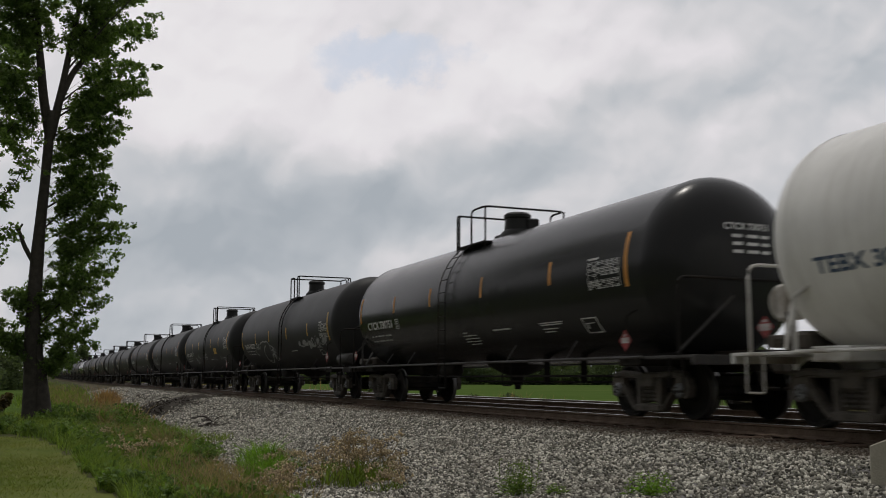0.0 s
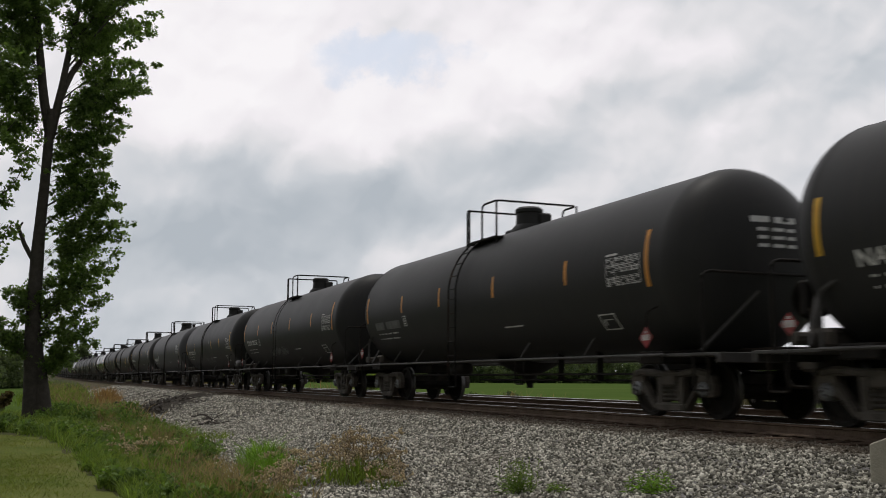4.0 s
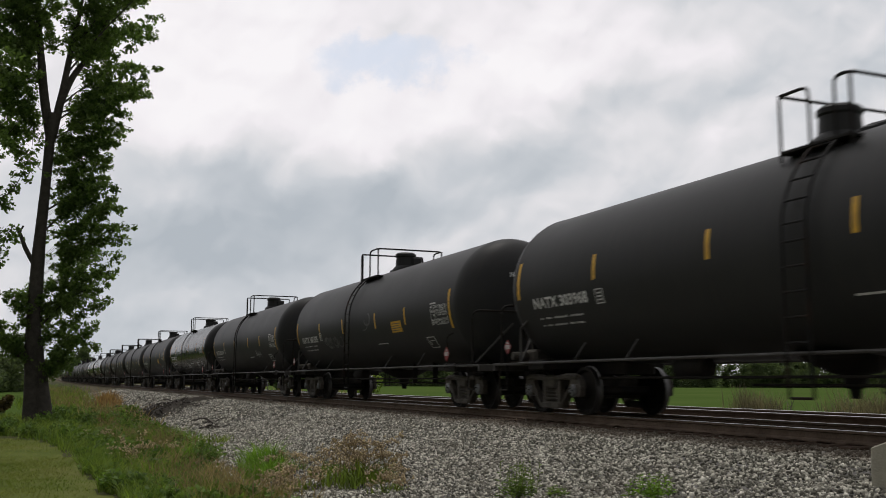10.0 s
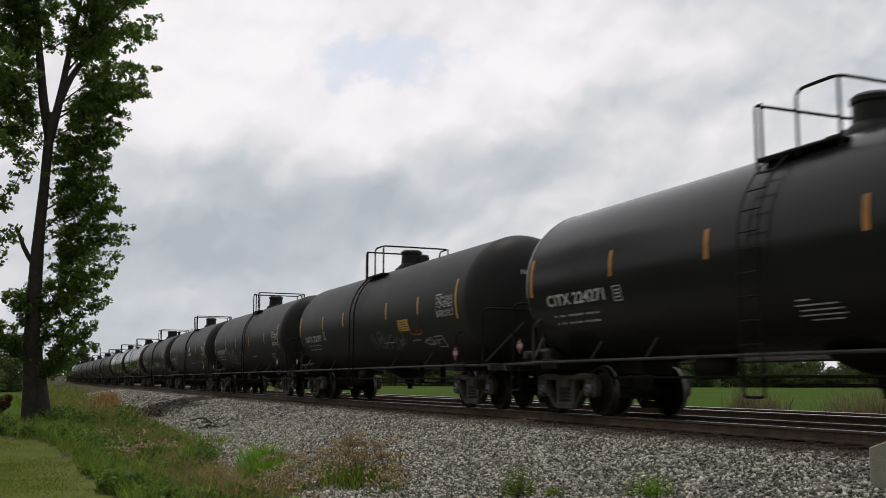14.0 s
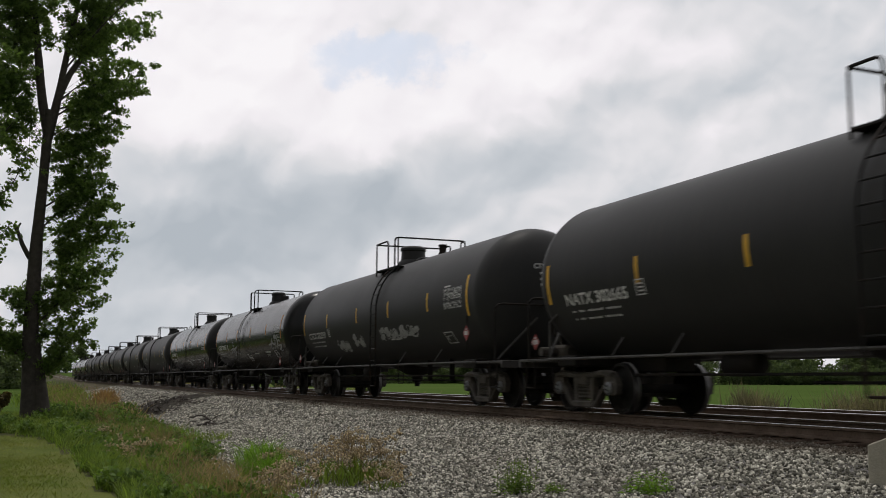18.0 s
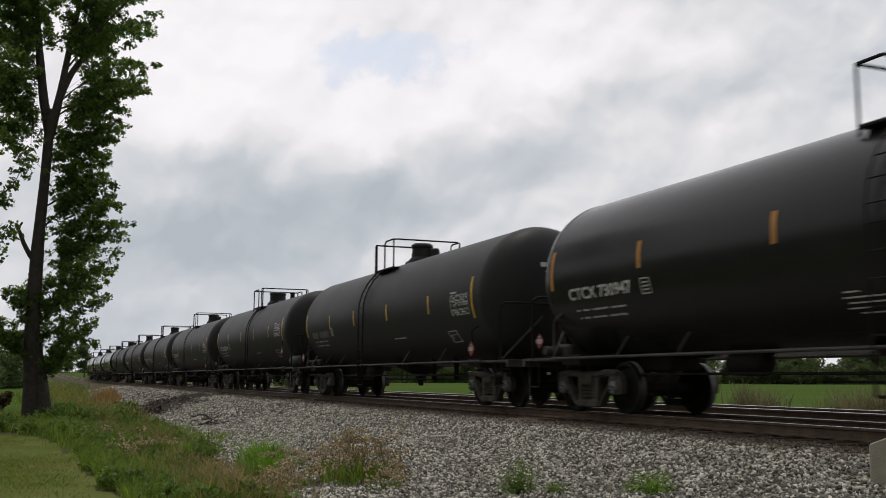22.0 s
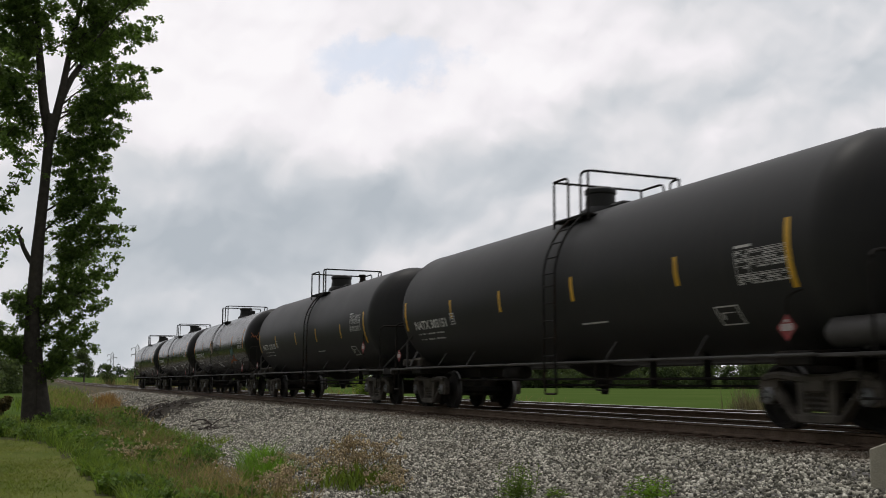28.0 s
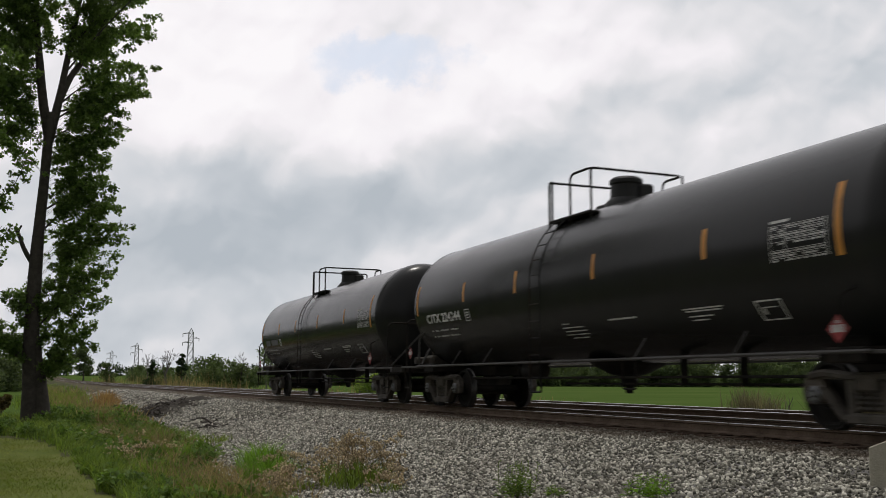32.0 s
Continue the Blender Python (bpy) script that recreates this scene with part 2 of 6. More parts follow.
M = {
    "black_gloss": tank_mat("black_gloss", (0.0252, 0.0256, 0.0256), 0.22, (0.04, 0.033, 0.027), 0.2),
    "black_matte": tank_mat("black_matte", (0.0392, 0.0392, 0.0392), 0.47, (0.072, 0.062, 0.052)),
    "grey_faded": tank_mat("grey_faded", (0.078, 0.079, 0.083), 0.5, (0.09, 0.075, 0.055)),
    "white_tank": tank_mat("white_tank", (0.83, 0.82, 0.785), 0.42, (0.4, 0.36, 0.3)),
    "white_frame": stuff_mat("white_frame", [(0.6, 0.59, 0.56), (0.75, 0.74, 0.7)], 3, 0.5, grime=(0.3, 0.25, 0.2)),
    "underframe": stuff_mat("underframe", [(0.009, 0.0085, 0.008), (0.022, 0.019, 0.016)], 2.5, 0.75, grime=(0.034, 0.025, 0.018), gloss=0.2),
    "ladder_black": stuff_mat("ladder_black", [(0.006, 0.006, 0.006), (0.013, 0.012, 0.011)], 3.0, 0.65, grime=(0.05, 0.024, 0.012), gloss=0.22),
    "truck_steel": stuff_mat("truck_steel", [(0.045, 0.041, 0.036), (0.09, 0.081, 0.07), (0.135, 0.122, 0.105)], 5.0, 0.8, bump=0.5, grime=(0.11, 0.092, 0.072), gloss=0.3),
    "wheel_steel": stuff_mat("wheel_steel", [(0.009, 0.0085, 0.0075), (0.02, 0.018, 0.016)], 4.0, 0.75, grime=(0.036, 0.029, 0.023), gloss=0.25),
    "tread_steel": stuff_mat("tread_steel", [(0.10, 0.098, 0.095), (0.2, 0.195, 0.19)], 9.0, 0.45, 1.0, 0.05),
    "bearing_grey": stuff_mat("bearing_grey", [(0.16, 0.165, 0.175), (0.28, 0.29, 0.30)], 9.0, 0.42, 0.4, 0.05, grime=(0.05, 0.045, 0.04)),
    "rail_pale": stuff_mat("rail_pale", [(0.04, 0.038, 0.036), (0.085, 0.08, 0.076)], 2.0, 0.6, grime=(0.03, 0.025, 0.02)),
    "orange_tape": stuff_mat("orange_tape", [(0.62, 0.25, 0.03), (0.78, 0.36, 0.06)], 6.0, 0.5, bump=0.05, grime=(0.3, 0.13, 0.03)),
    "yellow_tape": stuff_mat("yellow_tape", [(0.72, 0.38, 0.02), (0.86, 0.52, 0.04)], 6.0, 0.5, bump=0.05, grime=(0.42, 0.24, 0.03)),
    "faded_tape": stuff_mat("faded_tape", [(0.12, 0.10, 0.05), (0.42, 0.28, 0.04)], 9.0, 0.6, bump=0.05, grime=(0.08, 0.075, 0.06)),
    "stencil_white": stuff_mat("stencil_white", [(0.6, 0.6, 0.58), (0.8, 0.8, 0.78)], 9.0, 0.7, bump=0.05, grime=(0.42, 0.41, 0.39)),
    "stencil_blue": stuff_mat("stencil_blue", [(0.05, 0.08, 0.14), (0.09, 0.13, 0.2)], 9.0, 0.7, bump=0.05),
    "spray_white": stuff_mat("spray_white", [(0.2, 0.2, 0.2), (0.55, 0.55, 0.54)], 5.0, 0.7, bump=0.05),
    "spray_orange": stuff_mat("spray_orange", [(0.25, 0.07, 0.02), (0.5, 0.16, 0.05)], 5.0, 0.7, bump=0.05),
    "spray_tan": stuff_mat("spray_tan", [(0.2, 0.13, 0.08), (0.42, 0.33, 0.24)], 5.0, 0.7, bump=0.05),
    "spray_teal": stuff_mat("spray_teal", [(0.03, 0.10, 0.085), (0.06, 0.17, 0.14)], 5.0, 0.7, bump=0.05),
    "spray_grey": stuff_mat("spray_grey", [(0.07, 0.07, 0.07), (0.2, 0.2, 0.2)], 5.0, 0.7, bump=0.05),
    "placard_red": stuff_mat("placard_red", [(0.26, 0.03, 0.035), (0.4, 0.05, 0.05)], 8.0, 0.6, bump=0.02, grime=(0.2, 0.08, 0.07)),
    "placard_white": stuff_mat("placard_white", [(0.5, 0.48, 0.47), (0.66, 0.64, 0.62)], 8.0, 0.6, bump=0.02, grime=(0.35, 0.25, 0.24)),
    "rail_head": stuff_mat("rail_head", [(0.45, 0.44, 0.43), (0.6, 0.59, 0.58)], 5.0, 0.28, 1.0, 0.03),
    "rail_rust": stuff_mat("rail_rust", [(0.095, 0.068, 0.05), (0.19, 0.14, 0.105)], 4.0, 0.9, gloss=0.2),
    "tie_wood": stuff_mat("tie_wood", [(0.07, 0.05, 0.038), (0.16, 0.115, 0.085)], 5.0, 0.95, bump=0.5, gloss=0.1),
    "stone": stone_mat(),
    "ballast_bed": stuff_mat("ballast_bed", [(0.06, 0.056, 0.052), (0.17, 0.163, 0.155), (0.32, 0.31, 0.295)], 9.0, 0.95, bump=1.0, fine=3.0, where="World", gloss=0.1),
    "dirt": stuff_mat("dirt", [(0.04, 0.06, 0.016), (0.07, 0.076, 0.032), (0.115, 0.10, 0.058)], 0.8, 0.95, bump=0.6, fine=14, where="World", gloss=0.05),
    "bank_soil": stuff_mat("bank_soil", [(0.022, 0.02, 0.016), (0.05, 0.044, 0.036), (0.10, 0.085, 0.066)], 1.6, 0.95, bump=1.0, fine=9, where="World", gloss=0.05),
    "old_ballast": stuff_mat("old_ballast", [(0.075, 0.068, 0.045), (0.13, 0.115, 0.08), (0.2, 0.18, 0.135)], 0.5, 0.95, bump=0.6, fine=9, where="World", gloss=0.0),
    "lawn": stuff_mat("lawn", [(0.07, 0.102, 0.018), (0.12, 0.148, 0.034), (0.19, 0.185, 0.067)], 0.5, 0.95, bump=0.9, fine=26, where="World", gloss=0.05),
    "field": stuff_mat("field", [(0.062, 0.104, 0.024), (0.08, 0.126, 0.032), (0.105, 0.145, 0.042)], 0.06, 0.95, bump=0.8, fine=60, where="World", gloss=0.0),
    "bark": stuff_mat("bark", [(0.042, 0.037, 0.031), (0.10, 0.088, 0.074)], 6.0, 0.95, bump=0.8, fine=5),
    "leaf": leaf_mat("leaf", (0.10, 0.16, 0.05), (0.19, 0.27, 0.088), 0.7, 0.55),
    # distant foliage, its colour lightened and greyed a little to suggest haze
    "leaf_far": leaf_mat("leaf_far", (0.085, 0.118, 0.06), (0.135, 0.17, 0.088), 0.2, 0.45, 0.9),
    "leaf_dark": leaf_mat("leaf_dark", (0.035, 0.058, 0.032), (0.06, 0.088, 0.048), 0.5, 0.4, 0.9),
    "twig": stuff_mat("twig", [(0.10, 0.09, 0.08), (0.17, 0.155, 0.14)], 2.0, 0.95, bump=0),
    "grass_green": leaf_mat("grass_green", (0.115, 0.18, 0.03), (0.23, 0.295, 0.066), 0.8, 0.45, 0.6, 0.4),
    "grass_bright": leaf_mat("grass_bright", (0.13, 0.24, 0.03), (0.22, 0.37, 0.06), 2.0, 0.45, 0.6),
    "grass_tan": leaf_mat("grass_tan", (0.22, 0.16, 0.085), (0.38, 0.29, 0.175), 0.9, 0.4, 0.7),
    "grass_lawn": leaf_mat("grass_lawn", (0.135, 0.185, 0.032), (0.25, 0.255, 0.08), 0.6, 0.4, 0.7, 0.3),
    "weed_leaf": leaf_mat("weed_leaf", (0.095, 0.16, 0.036), (0.18, 0.265, 0.064), 1.3, 0.4, 0.6, 0.4),
    "dead_leaf": leaf_mat("dead_leaf", (0.09, 0.07, 0.035), (0.17, 0.13, 0.065), 1.3, 0.3, 0.8, 0.4),
    "reed_dry": leaf_mat("reed_dry", (0.17, 0.145, 0.11), (0.27, 0.23, 0.17), 0.9, 0.35, 0.8),
    "seed_pale": leaf_mat("seed_pale", (0.5, 0.40, 0.28), (0.68, 0.57, 0.43), 3.0, 0.3, 0.8),
    "grass_rust": leaf_mat("grass_rust", (0.28, 0.16, 0.08), (0.4, 0.25, 0.13), 1.5, 0.35, 0.7),
    "dead_wood": stuff_mat("dead_wood", [(0.04, 0.033, 0.028), (0.10, 0.085, 0.07)], 5.0, 0.95, bump=0.4),
    "concrete": stuff_mat("concrete", [(0.36, 0.34, 0.27), (0.5, 0.47, 0.38)], 6.0, 0.9, bump=0.4),
    "galvanised": stuff_mat("galvanised", [(0.3, 0.31, 0.32), (0.42, 0.43, 0.44)], 1.0, 0.5, 0.6, bump=0.0),
}


# ---- mesh helpers ----
def part(name, bm, material, parent=None, label=""):
    """Links a bmesh as one mesh object under a thing or a part."""
    me = bpy.data.meshes.new(name)
    bm.to_mesh(me)
    bm.free()
    for m in (material if isinstance(material, (list, tuple)) else [material]):
        me.materials.append(M[m])
    ob = new(name, me)
    ob.parent = parent
    return tagged(ob, label)


def share(ob, m, parent=None):
    """Another object on the same mesh."""
    o = new(ob.name.split(".")[0], ob.data)
    o.parent = parent or ob.parent
    o.matrix_basis = m
    for key in ("label",):
        if key in ob:
            o[key] = ob[key]
    return o


def thing(name, label, category, group="", at=(0, 0, 0)):
    ob = new(name)
    ob.location = at
    return tagged(ob, label, category, group)


def smooth(ob, angle=40):
    me = ob.data
    me.polygons.foreach_set("use_smooth", [True] * len(me.polygons))
    me.set_sharp_from_angle(angle=radians(angle))
    return ob


def box(bm, x0, x1, y0, y1, z0, z1, bevel=0.0):
    vs = bmesh.ops.create_cube(bm, size=1.0, matrix=Matrix.Translation(((x0 + x1) / 2, (y0 + y1) / 2, (z0 + z1) / 2)) @ Matrix.Diagonal((x1 - x0, y1 - y0, z1 - z0, 1)))["verts"]
    if bevel:
        es = list({e for v in vs for e in v.link_edges})
        bmesh.ops.bevel(bm, geom=es, offset=bevel, segments=1, affect="EDGES")
    return bm


def rod(bm, a, b, r, seg=8, r2=None):
    """A round bar from a to b."""
    a, b = Vector(a), Vector(b)
    d = b - a
    m = Matrix.Translation((a + b) / 2) @ d.to_track_quat("Z", "Y").to_matrix().to_4x4()
    bmesh.ops.create_cone(bm, cap_ends=True, segments=seg, radius1=r, radius2=r if r2 is None else r2, depth=d.length, matrix=m)
    return bm


def pipe(bm, pts, r, seg=8, bend=0.12):
    """A bent pipe through pts with rounded corners."""
    pts = [Vector(p) for p in pts]
    path = [pts[0]]
    for i in range(1, len(pts) - 1):
        p, q, s = pts[i - 1], pts[i], pts[i + 1]
        k = min(bend, (p - q).length / 2.2, (s - q).length / 2.2)
        a, c = q + (p - q).normalized() * k, q + (s - q).normalized() * k
        for j in range(4):
            t = j / 3
            path.append(a * (1 - t) ** 2 + q * 2 * t * (1 - t) + c * t * t)
    path.append(pts[-1])
    rings = []
    for i, p in enumerate(path):
        d = (path[min(i + 1, len(path) - 1)] - path[max(i - 1, 0)]).normalized()
        u = d.cross(Vector((0.13, 0.31, 0.94))).normalized()
        w = d.cross(u)
        rr = float(np.interp(i / max(1, len(path) - 1), np.linspace(0, 1, len(r)), r)) if isinstance(r, (list, tuple)) else r
        rings.append([bm.verts.new(p + u * math.cos(2 * math.pi * k / seg) * rr + w * math.sin(2 * math.pi * k / seg) * rr) for k in range(seg)])
    for a, b in zip(rings, rings[1:]):
        for k in range(seg):
            bm.faces.new((a[k], a[(k + 1) % seg], b[(k + 1) % seg], b[k]))
    bm.faces.new(rings[0][::-1])
    bm.faces.new(rings[-1])
    return bm


def lathe(bm, profile, seg=24, m=Matrix()):
    """Turns a profile of (radius, height) about z."""
    rings = []
    for r, z in profile:
        rings.append([bm.verts.new(m @ Vector((r * math.cos(2 * math.pi * k / seg), r * math.sin(2 * math.pi * k / seg), z))) for k in range(seg)])
    for a, b in zip(rings, rings[1:]):
        for k in range(seg):
            bm.faces.new((a[k], a[(k + 1) % seg], b[(k + 1) % seg], b[k]))
    if profile[0][0] > 1e-4:
        bm.faces.new(rings[0][::-1])
    if profile[-1][0] > 1e-4:
        bm.faces.new(rings[-1])
    return bm


def plate(bm, outline, y0, y1, holes=()):
    """A flat shape in x and z given by its outline, thick from y0 to y1, with holes."""
    loops = [list(outline)] + [list(h) for h in holes]
    es = []
    for lp in loops:
        vs = [bm.verts.new((x, y0, z)) for x, z in lp]
        es += [bm.edges.new((vs[i], vs[(i + 1) % len(vs)])) for i in range(len(vs))]
    fs = bmesh.ops.triangle_fill(bm, use_beauty=True, use_dissolve=True, edges=es)["geom"]
    fs = [f for f in fs if isinstance(f, bmesh.types.BMFace)]
    out = bmesh.ops.extrude_face_region(bm, geom=fs)["geom"]
    bmesh.ops.translate(bm, verts=[v for v in out if isinstance(v, bmesh.types.BMVert)], vec=(0, y1 - y0, 0))
    bmesh.ops.recalc_face_normals(bm, faces=bm.faces)
    return bm


def mesh_from(name, verts, faces, mats, index=None, smooth_all=False):
    """A mesh from numpy arrays: verts (n, 3), faces (m, k)."""
    me = bpy.data.meshes.new(name)
    n, k = len(faces), faces.shape[1]
    me.vertices.add(len(verts))
    me.vertices.foreach_set("co", np.ascontiguousarray(verts, dtype=np.float32).ravel())
    me.loops.add(n * k)
    me.loops.foreach_set("vertex_index", np.ascontiguousarray(faces, dtype=np.int32).ravel())
    me.polygons.add(n)
    me.polygons.foreach_set("loop_start", np.arange(0, n * k, k, dtype=np.int32))
    for m in mats:
        me.materials.append(M[m])
    if index is not None:
        me.polygons.foreach_set("material_index", np.ascontiguousarray(index, dtype=np.int32))
    me.update(calc_edges=True)
    if smooth_all:
        me.polygons.foreach_set("use_smooth", [True] * n)
    return me


# ---- the ground ----
def rise(x):
    """The line climbs very gently in the distance."""
    return 1.0e-5 * max(0.0, -x - 120.0) ** 2 if x > -900 else 1.0e-5 * 780.0 ** 2


PROFILE = ((-3000, -0.9), (-60, -0.9), (-9.6, -0.86), (-8.9, -1.0), (-7.6, -1.08), (-6.3, -0.95), (-2.3, -0.28), (-1.6, -0.215),
           (6.0, -0.215), (6.7, -0.30), (9.2, -0.95), (11.5, -1.05), (3000, -1.05))


def scar(x, y):
    """How much the dark tongue of soil that crosses the bank covers this spot, 0 to 1."""
    along = ((x + 40.5) * -11.5 + (y + 7.2) * 5.0) / 12.54
    off = ((x + 40.5) * 5.0 + (y + 7.2) * 11.5) / 12.54
    off += 0.5 * noise.noise((x * 0.5, y * 0.5, 7.0))
    ends = min(1.0, max(0.0, (along + 0.8) / 1.5)) * min(1.0, max(0.0, (14.0 - along) / 3.0))
    return ends * math.exp(-(off / (1.05 + 0.06 * along)) ** 2)


def level(x, y):
    """Height of the ground at x, y."""
    for (a, za), (b, zb) in zip(PROFILE, PROFILE[1:]):
        if y <= b:
            z = za + (zb - za) * (y - a) / (b - a)
            break
    near = 1.0 if abs(x) < 200 else 0.3
    if y < -2.4:
        z += 0.05 * near * noise.noise((x * 0.35, y * 0.6, 0.0)) + 0.03 * near * noise.noise((x * 1.3, y * 1.7, 4.0))
        if -56 < x < -36:
            z += 0.2 * scar(x, y)
    return z + rise(x)


def stony(x):
    """How far from the track the gravel reaches; farther on the weeds have taken the bank."""
    far = float(np.interp(-x, (0, 19, 23.4, 30, 37, 44, 70, 95, 139, 200), (-7.6, -7.5, -6.9, -6.3, -6.9, -7.2, -6.6, -5.8, -3.8, -2.4)))
    return far + 0.6 * noise.noise((x * 0.35, 2.0, 9.0)) + 0.3 * noise.noise((x * 1.4, 2.0, 5.0))


def mown(x, y):
    """Whether the lawn is mown here; its edge bends round the tree."""
    edge = float(np.interp(x, (-29.5, -28.3, -26.6, -20.0, -13.0), (-13.0, -11.4, -10.3, -9.8, -9.65)))
    return x > -29.5 and y < edge + 0.35 * noise.noise((x * 0.6, y * 0.6, 9.0)) + 0.12 * noise.noise((x * 2.5, y * 2.5, 3.0))


def make_ground():
    xs = [-3000, -2000, -1400, -900] + [-900 + 30 * i for i in range(1, 24)] + [-200 + 5 * i for i in range(20)] + [-100 + 1.5 * i for i in range(30)] \
        + [-55 + 0.25 * i for i in range(220)] + [i for i in range(0, 40, 2)] + [60, 120, 300, 800, 2000, 3000]
    ys = [-3000, -1500, -600, -300, -150, -80, -50, -35, -25, -20, -16, -14, -12.8] + [-12 + 0.2 * i for i in range(48)] + [-2.35, -1.9, -0.5, 2, 6.3, 6.8, 7.6, 8.4, 9.2, 10, 11.5, 14, 20, 30, 50, 90, 150, 250, 400, 700, 1500, 3000]
    v = np.array([(x, y, level(x, y)) for x in xs for y in ys])
    ny = len(ys)
    f, idx = [], []
    for i in range(len(xs) - 1):
        for j in range(ny - 1):
            f.append((i * ny + j, (i + 1) * ny + j, (i + 1) * ny + j + 1, i * ny + j + 1))
            x, y = (xs[i] + xs[i + 1]) / 2, (ys[j] + ys[j + 1]) / 2
            w = 0.9 * noise.noise((x * 0.25, y * 0.3, 9.0))
            if -56 < x < -36 and scar(x, y) > 0.27:
                idx.append(4)
            elif stony(x) < y < 7.5:
                idx.append(0 if x > -105 else 5)
            elif mown(x, y):
                idx.append(2)
            elif y > 11:
                idx.append(3)
            elif y < -10.2 + w and x < -46:
                idx.append(3)
            else:
                idx.append(1)
    ob = new("ground", mesh_from("ground", v, np.array(f), ["ballast_bed", "dirt", "lawn", "field", "bank_soil", "old_ballast"], idx, True))
    tagged(ob, "flat farmland with mown lawn, weedy ditch, grey ballast bank and green field", "ground", kind="structure")


make_ground()


def make_stones():
    """The loose ballast of the bank."""
    rng = np.random.default_rng(5)
    t = (1 + 5 ** 0.5) / 2
    ico = np.array([(-1, t, 0), (1, t, 0), (-1, -t, 0), (1, -t, 0), (0, -1, t), (0, 1, t), (0, -1, -t), (0, 1, -t), (t, 0, -1), (t, 0, 1), (-t, 0, -1), (-t, 0, 1)]) / 1.9
    icf = np.array([(0, 11, 5), (0, 5, 1), (0, 1, 7), (0, 7, 10), (0, 10, 11), (1, 5, 9), (5, 11, 4), (11, 10, 2), (10, 7, 6), (7, 1, 8),
                    (3, 9, 4), (3, 4, 2), (3, 2, 6), (3, 6, 8), (3, 8, 9), (4, 9, 5), (2, 4, 11), (6, 2, 10), (8, 6, 7), (9, 8, 1)])
    octa = np.array([(1, 0, 0), (-1, 0, 0), (0, 1, 0), (0, -1, 0), (0, 0, 1), (0, 0, -1)]) * 1.1
    ocf = np.array([(0, 2, 4), (2, 1, 4), (1, 3, 4), (3, 0, 4), (2, 0, 5), (1, 2, 5), (3, 1, 5), (0, 3, 5)])
    zones = ((-16, -5.5, 62000, 0.012, 0.031), (-30, -16, 50000, 0.018, 0.036), (-60, -30, 32000, 0.025, 0.048), (-110, -60, 12000, 0.04, 0.075))
    vs, fs, base = [], [], 0
    for x0, x1, count, s0, s1 in zones:
        px = rng.uniform(x0, x1, count)
        py = -0.9 - 6.85 * rng.random(count) ** 0.95
        keep = py > np.array([stony(a) for a in px]) - 0.5 + 0.7 * rng.random(count) ** 0.6
        keep &= ~((py > -1.34) & (np.abs((px + 6.75) % 0.5 - 0.25) < 0.125))
        keep &= np.array([rng.random() > 1.35 * scar(a, b) if -56 < a < -36 else True for a, b in zip(px, py)])
        px, py = px[keep], py[keep]
        pz = np.array([level(a, b) for a, b in zip(px, py)]) + 0.006
        n = len(px)
        s = s0 + (s1 - s0) * rng.random(n) ** 1.4
        body, faces = (ico, icf) if x1 > -10 else (octa, ocf)
        m = len(body)
        shape = body[None] * rng.uniform(0.5, 1.3, (n, m, 1)) * rng.uniform(0.55, 1.4, (n, 1, 3)) * s[:, None, None]
        ang = rng.uniform(0, 6.28, (n, 3))
        c, sn = np.cos(ang), np.sin(ang)
        for ax in range(3):
            i, j = (ax + 1) % 3, (ax + 2) % 3
            a, b = shape[:, :, i].copy(), shape[:, :, j].copy()
            shape[:, :, i] = a * c[:, ax, None] - b * sn[:, ax, None]
            shape[:, :, j] = a * sn[:, ax, None] + b * c[:, ax, None]
        shape += np.stack([px, py, pz], 1)[:, None, :]
        vs.append(shape.reshape(-1, 3))
        fs.append((faces[None] + (base + m * np.arange(n))[:, None, None]).reshape(-1, 3))
        base += m * n
    ob = new("ballast", mesh_from("ballast", np.concatenate(vs), np.concatenate(fs), ["stone"]))
    tagged(ob, "loose grey and white crushed stone on the track bank", "gravel", kind="stuff")


make_stones()


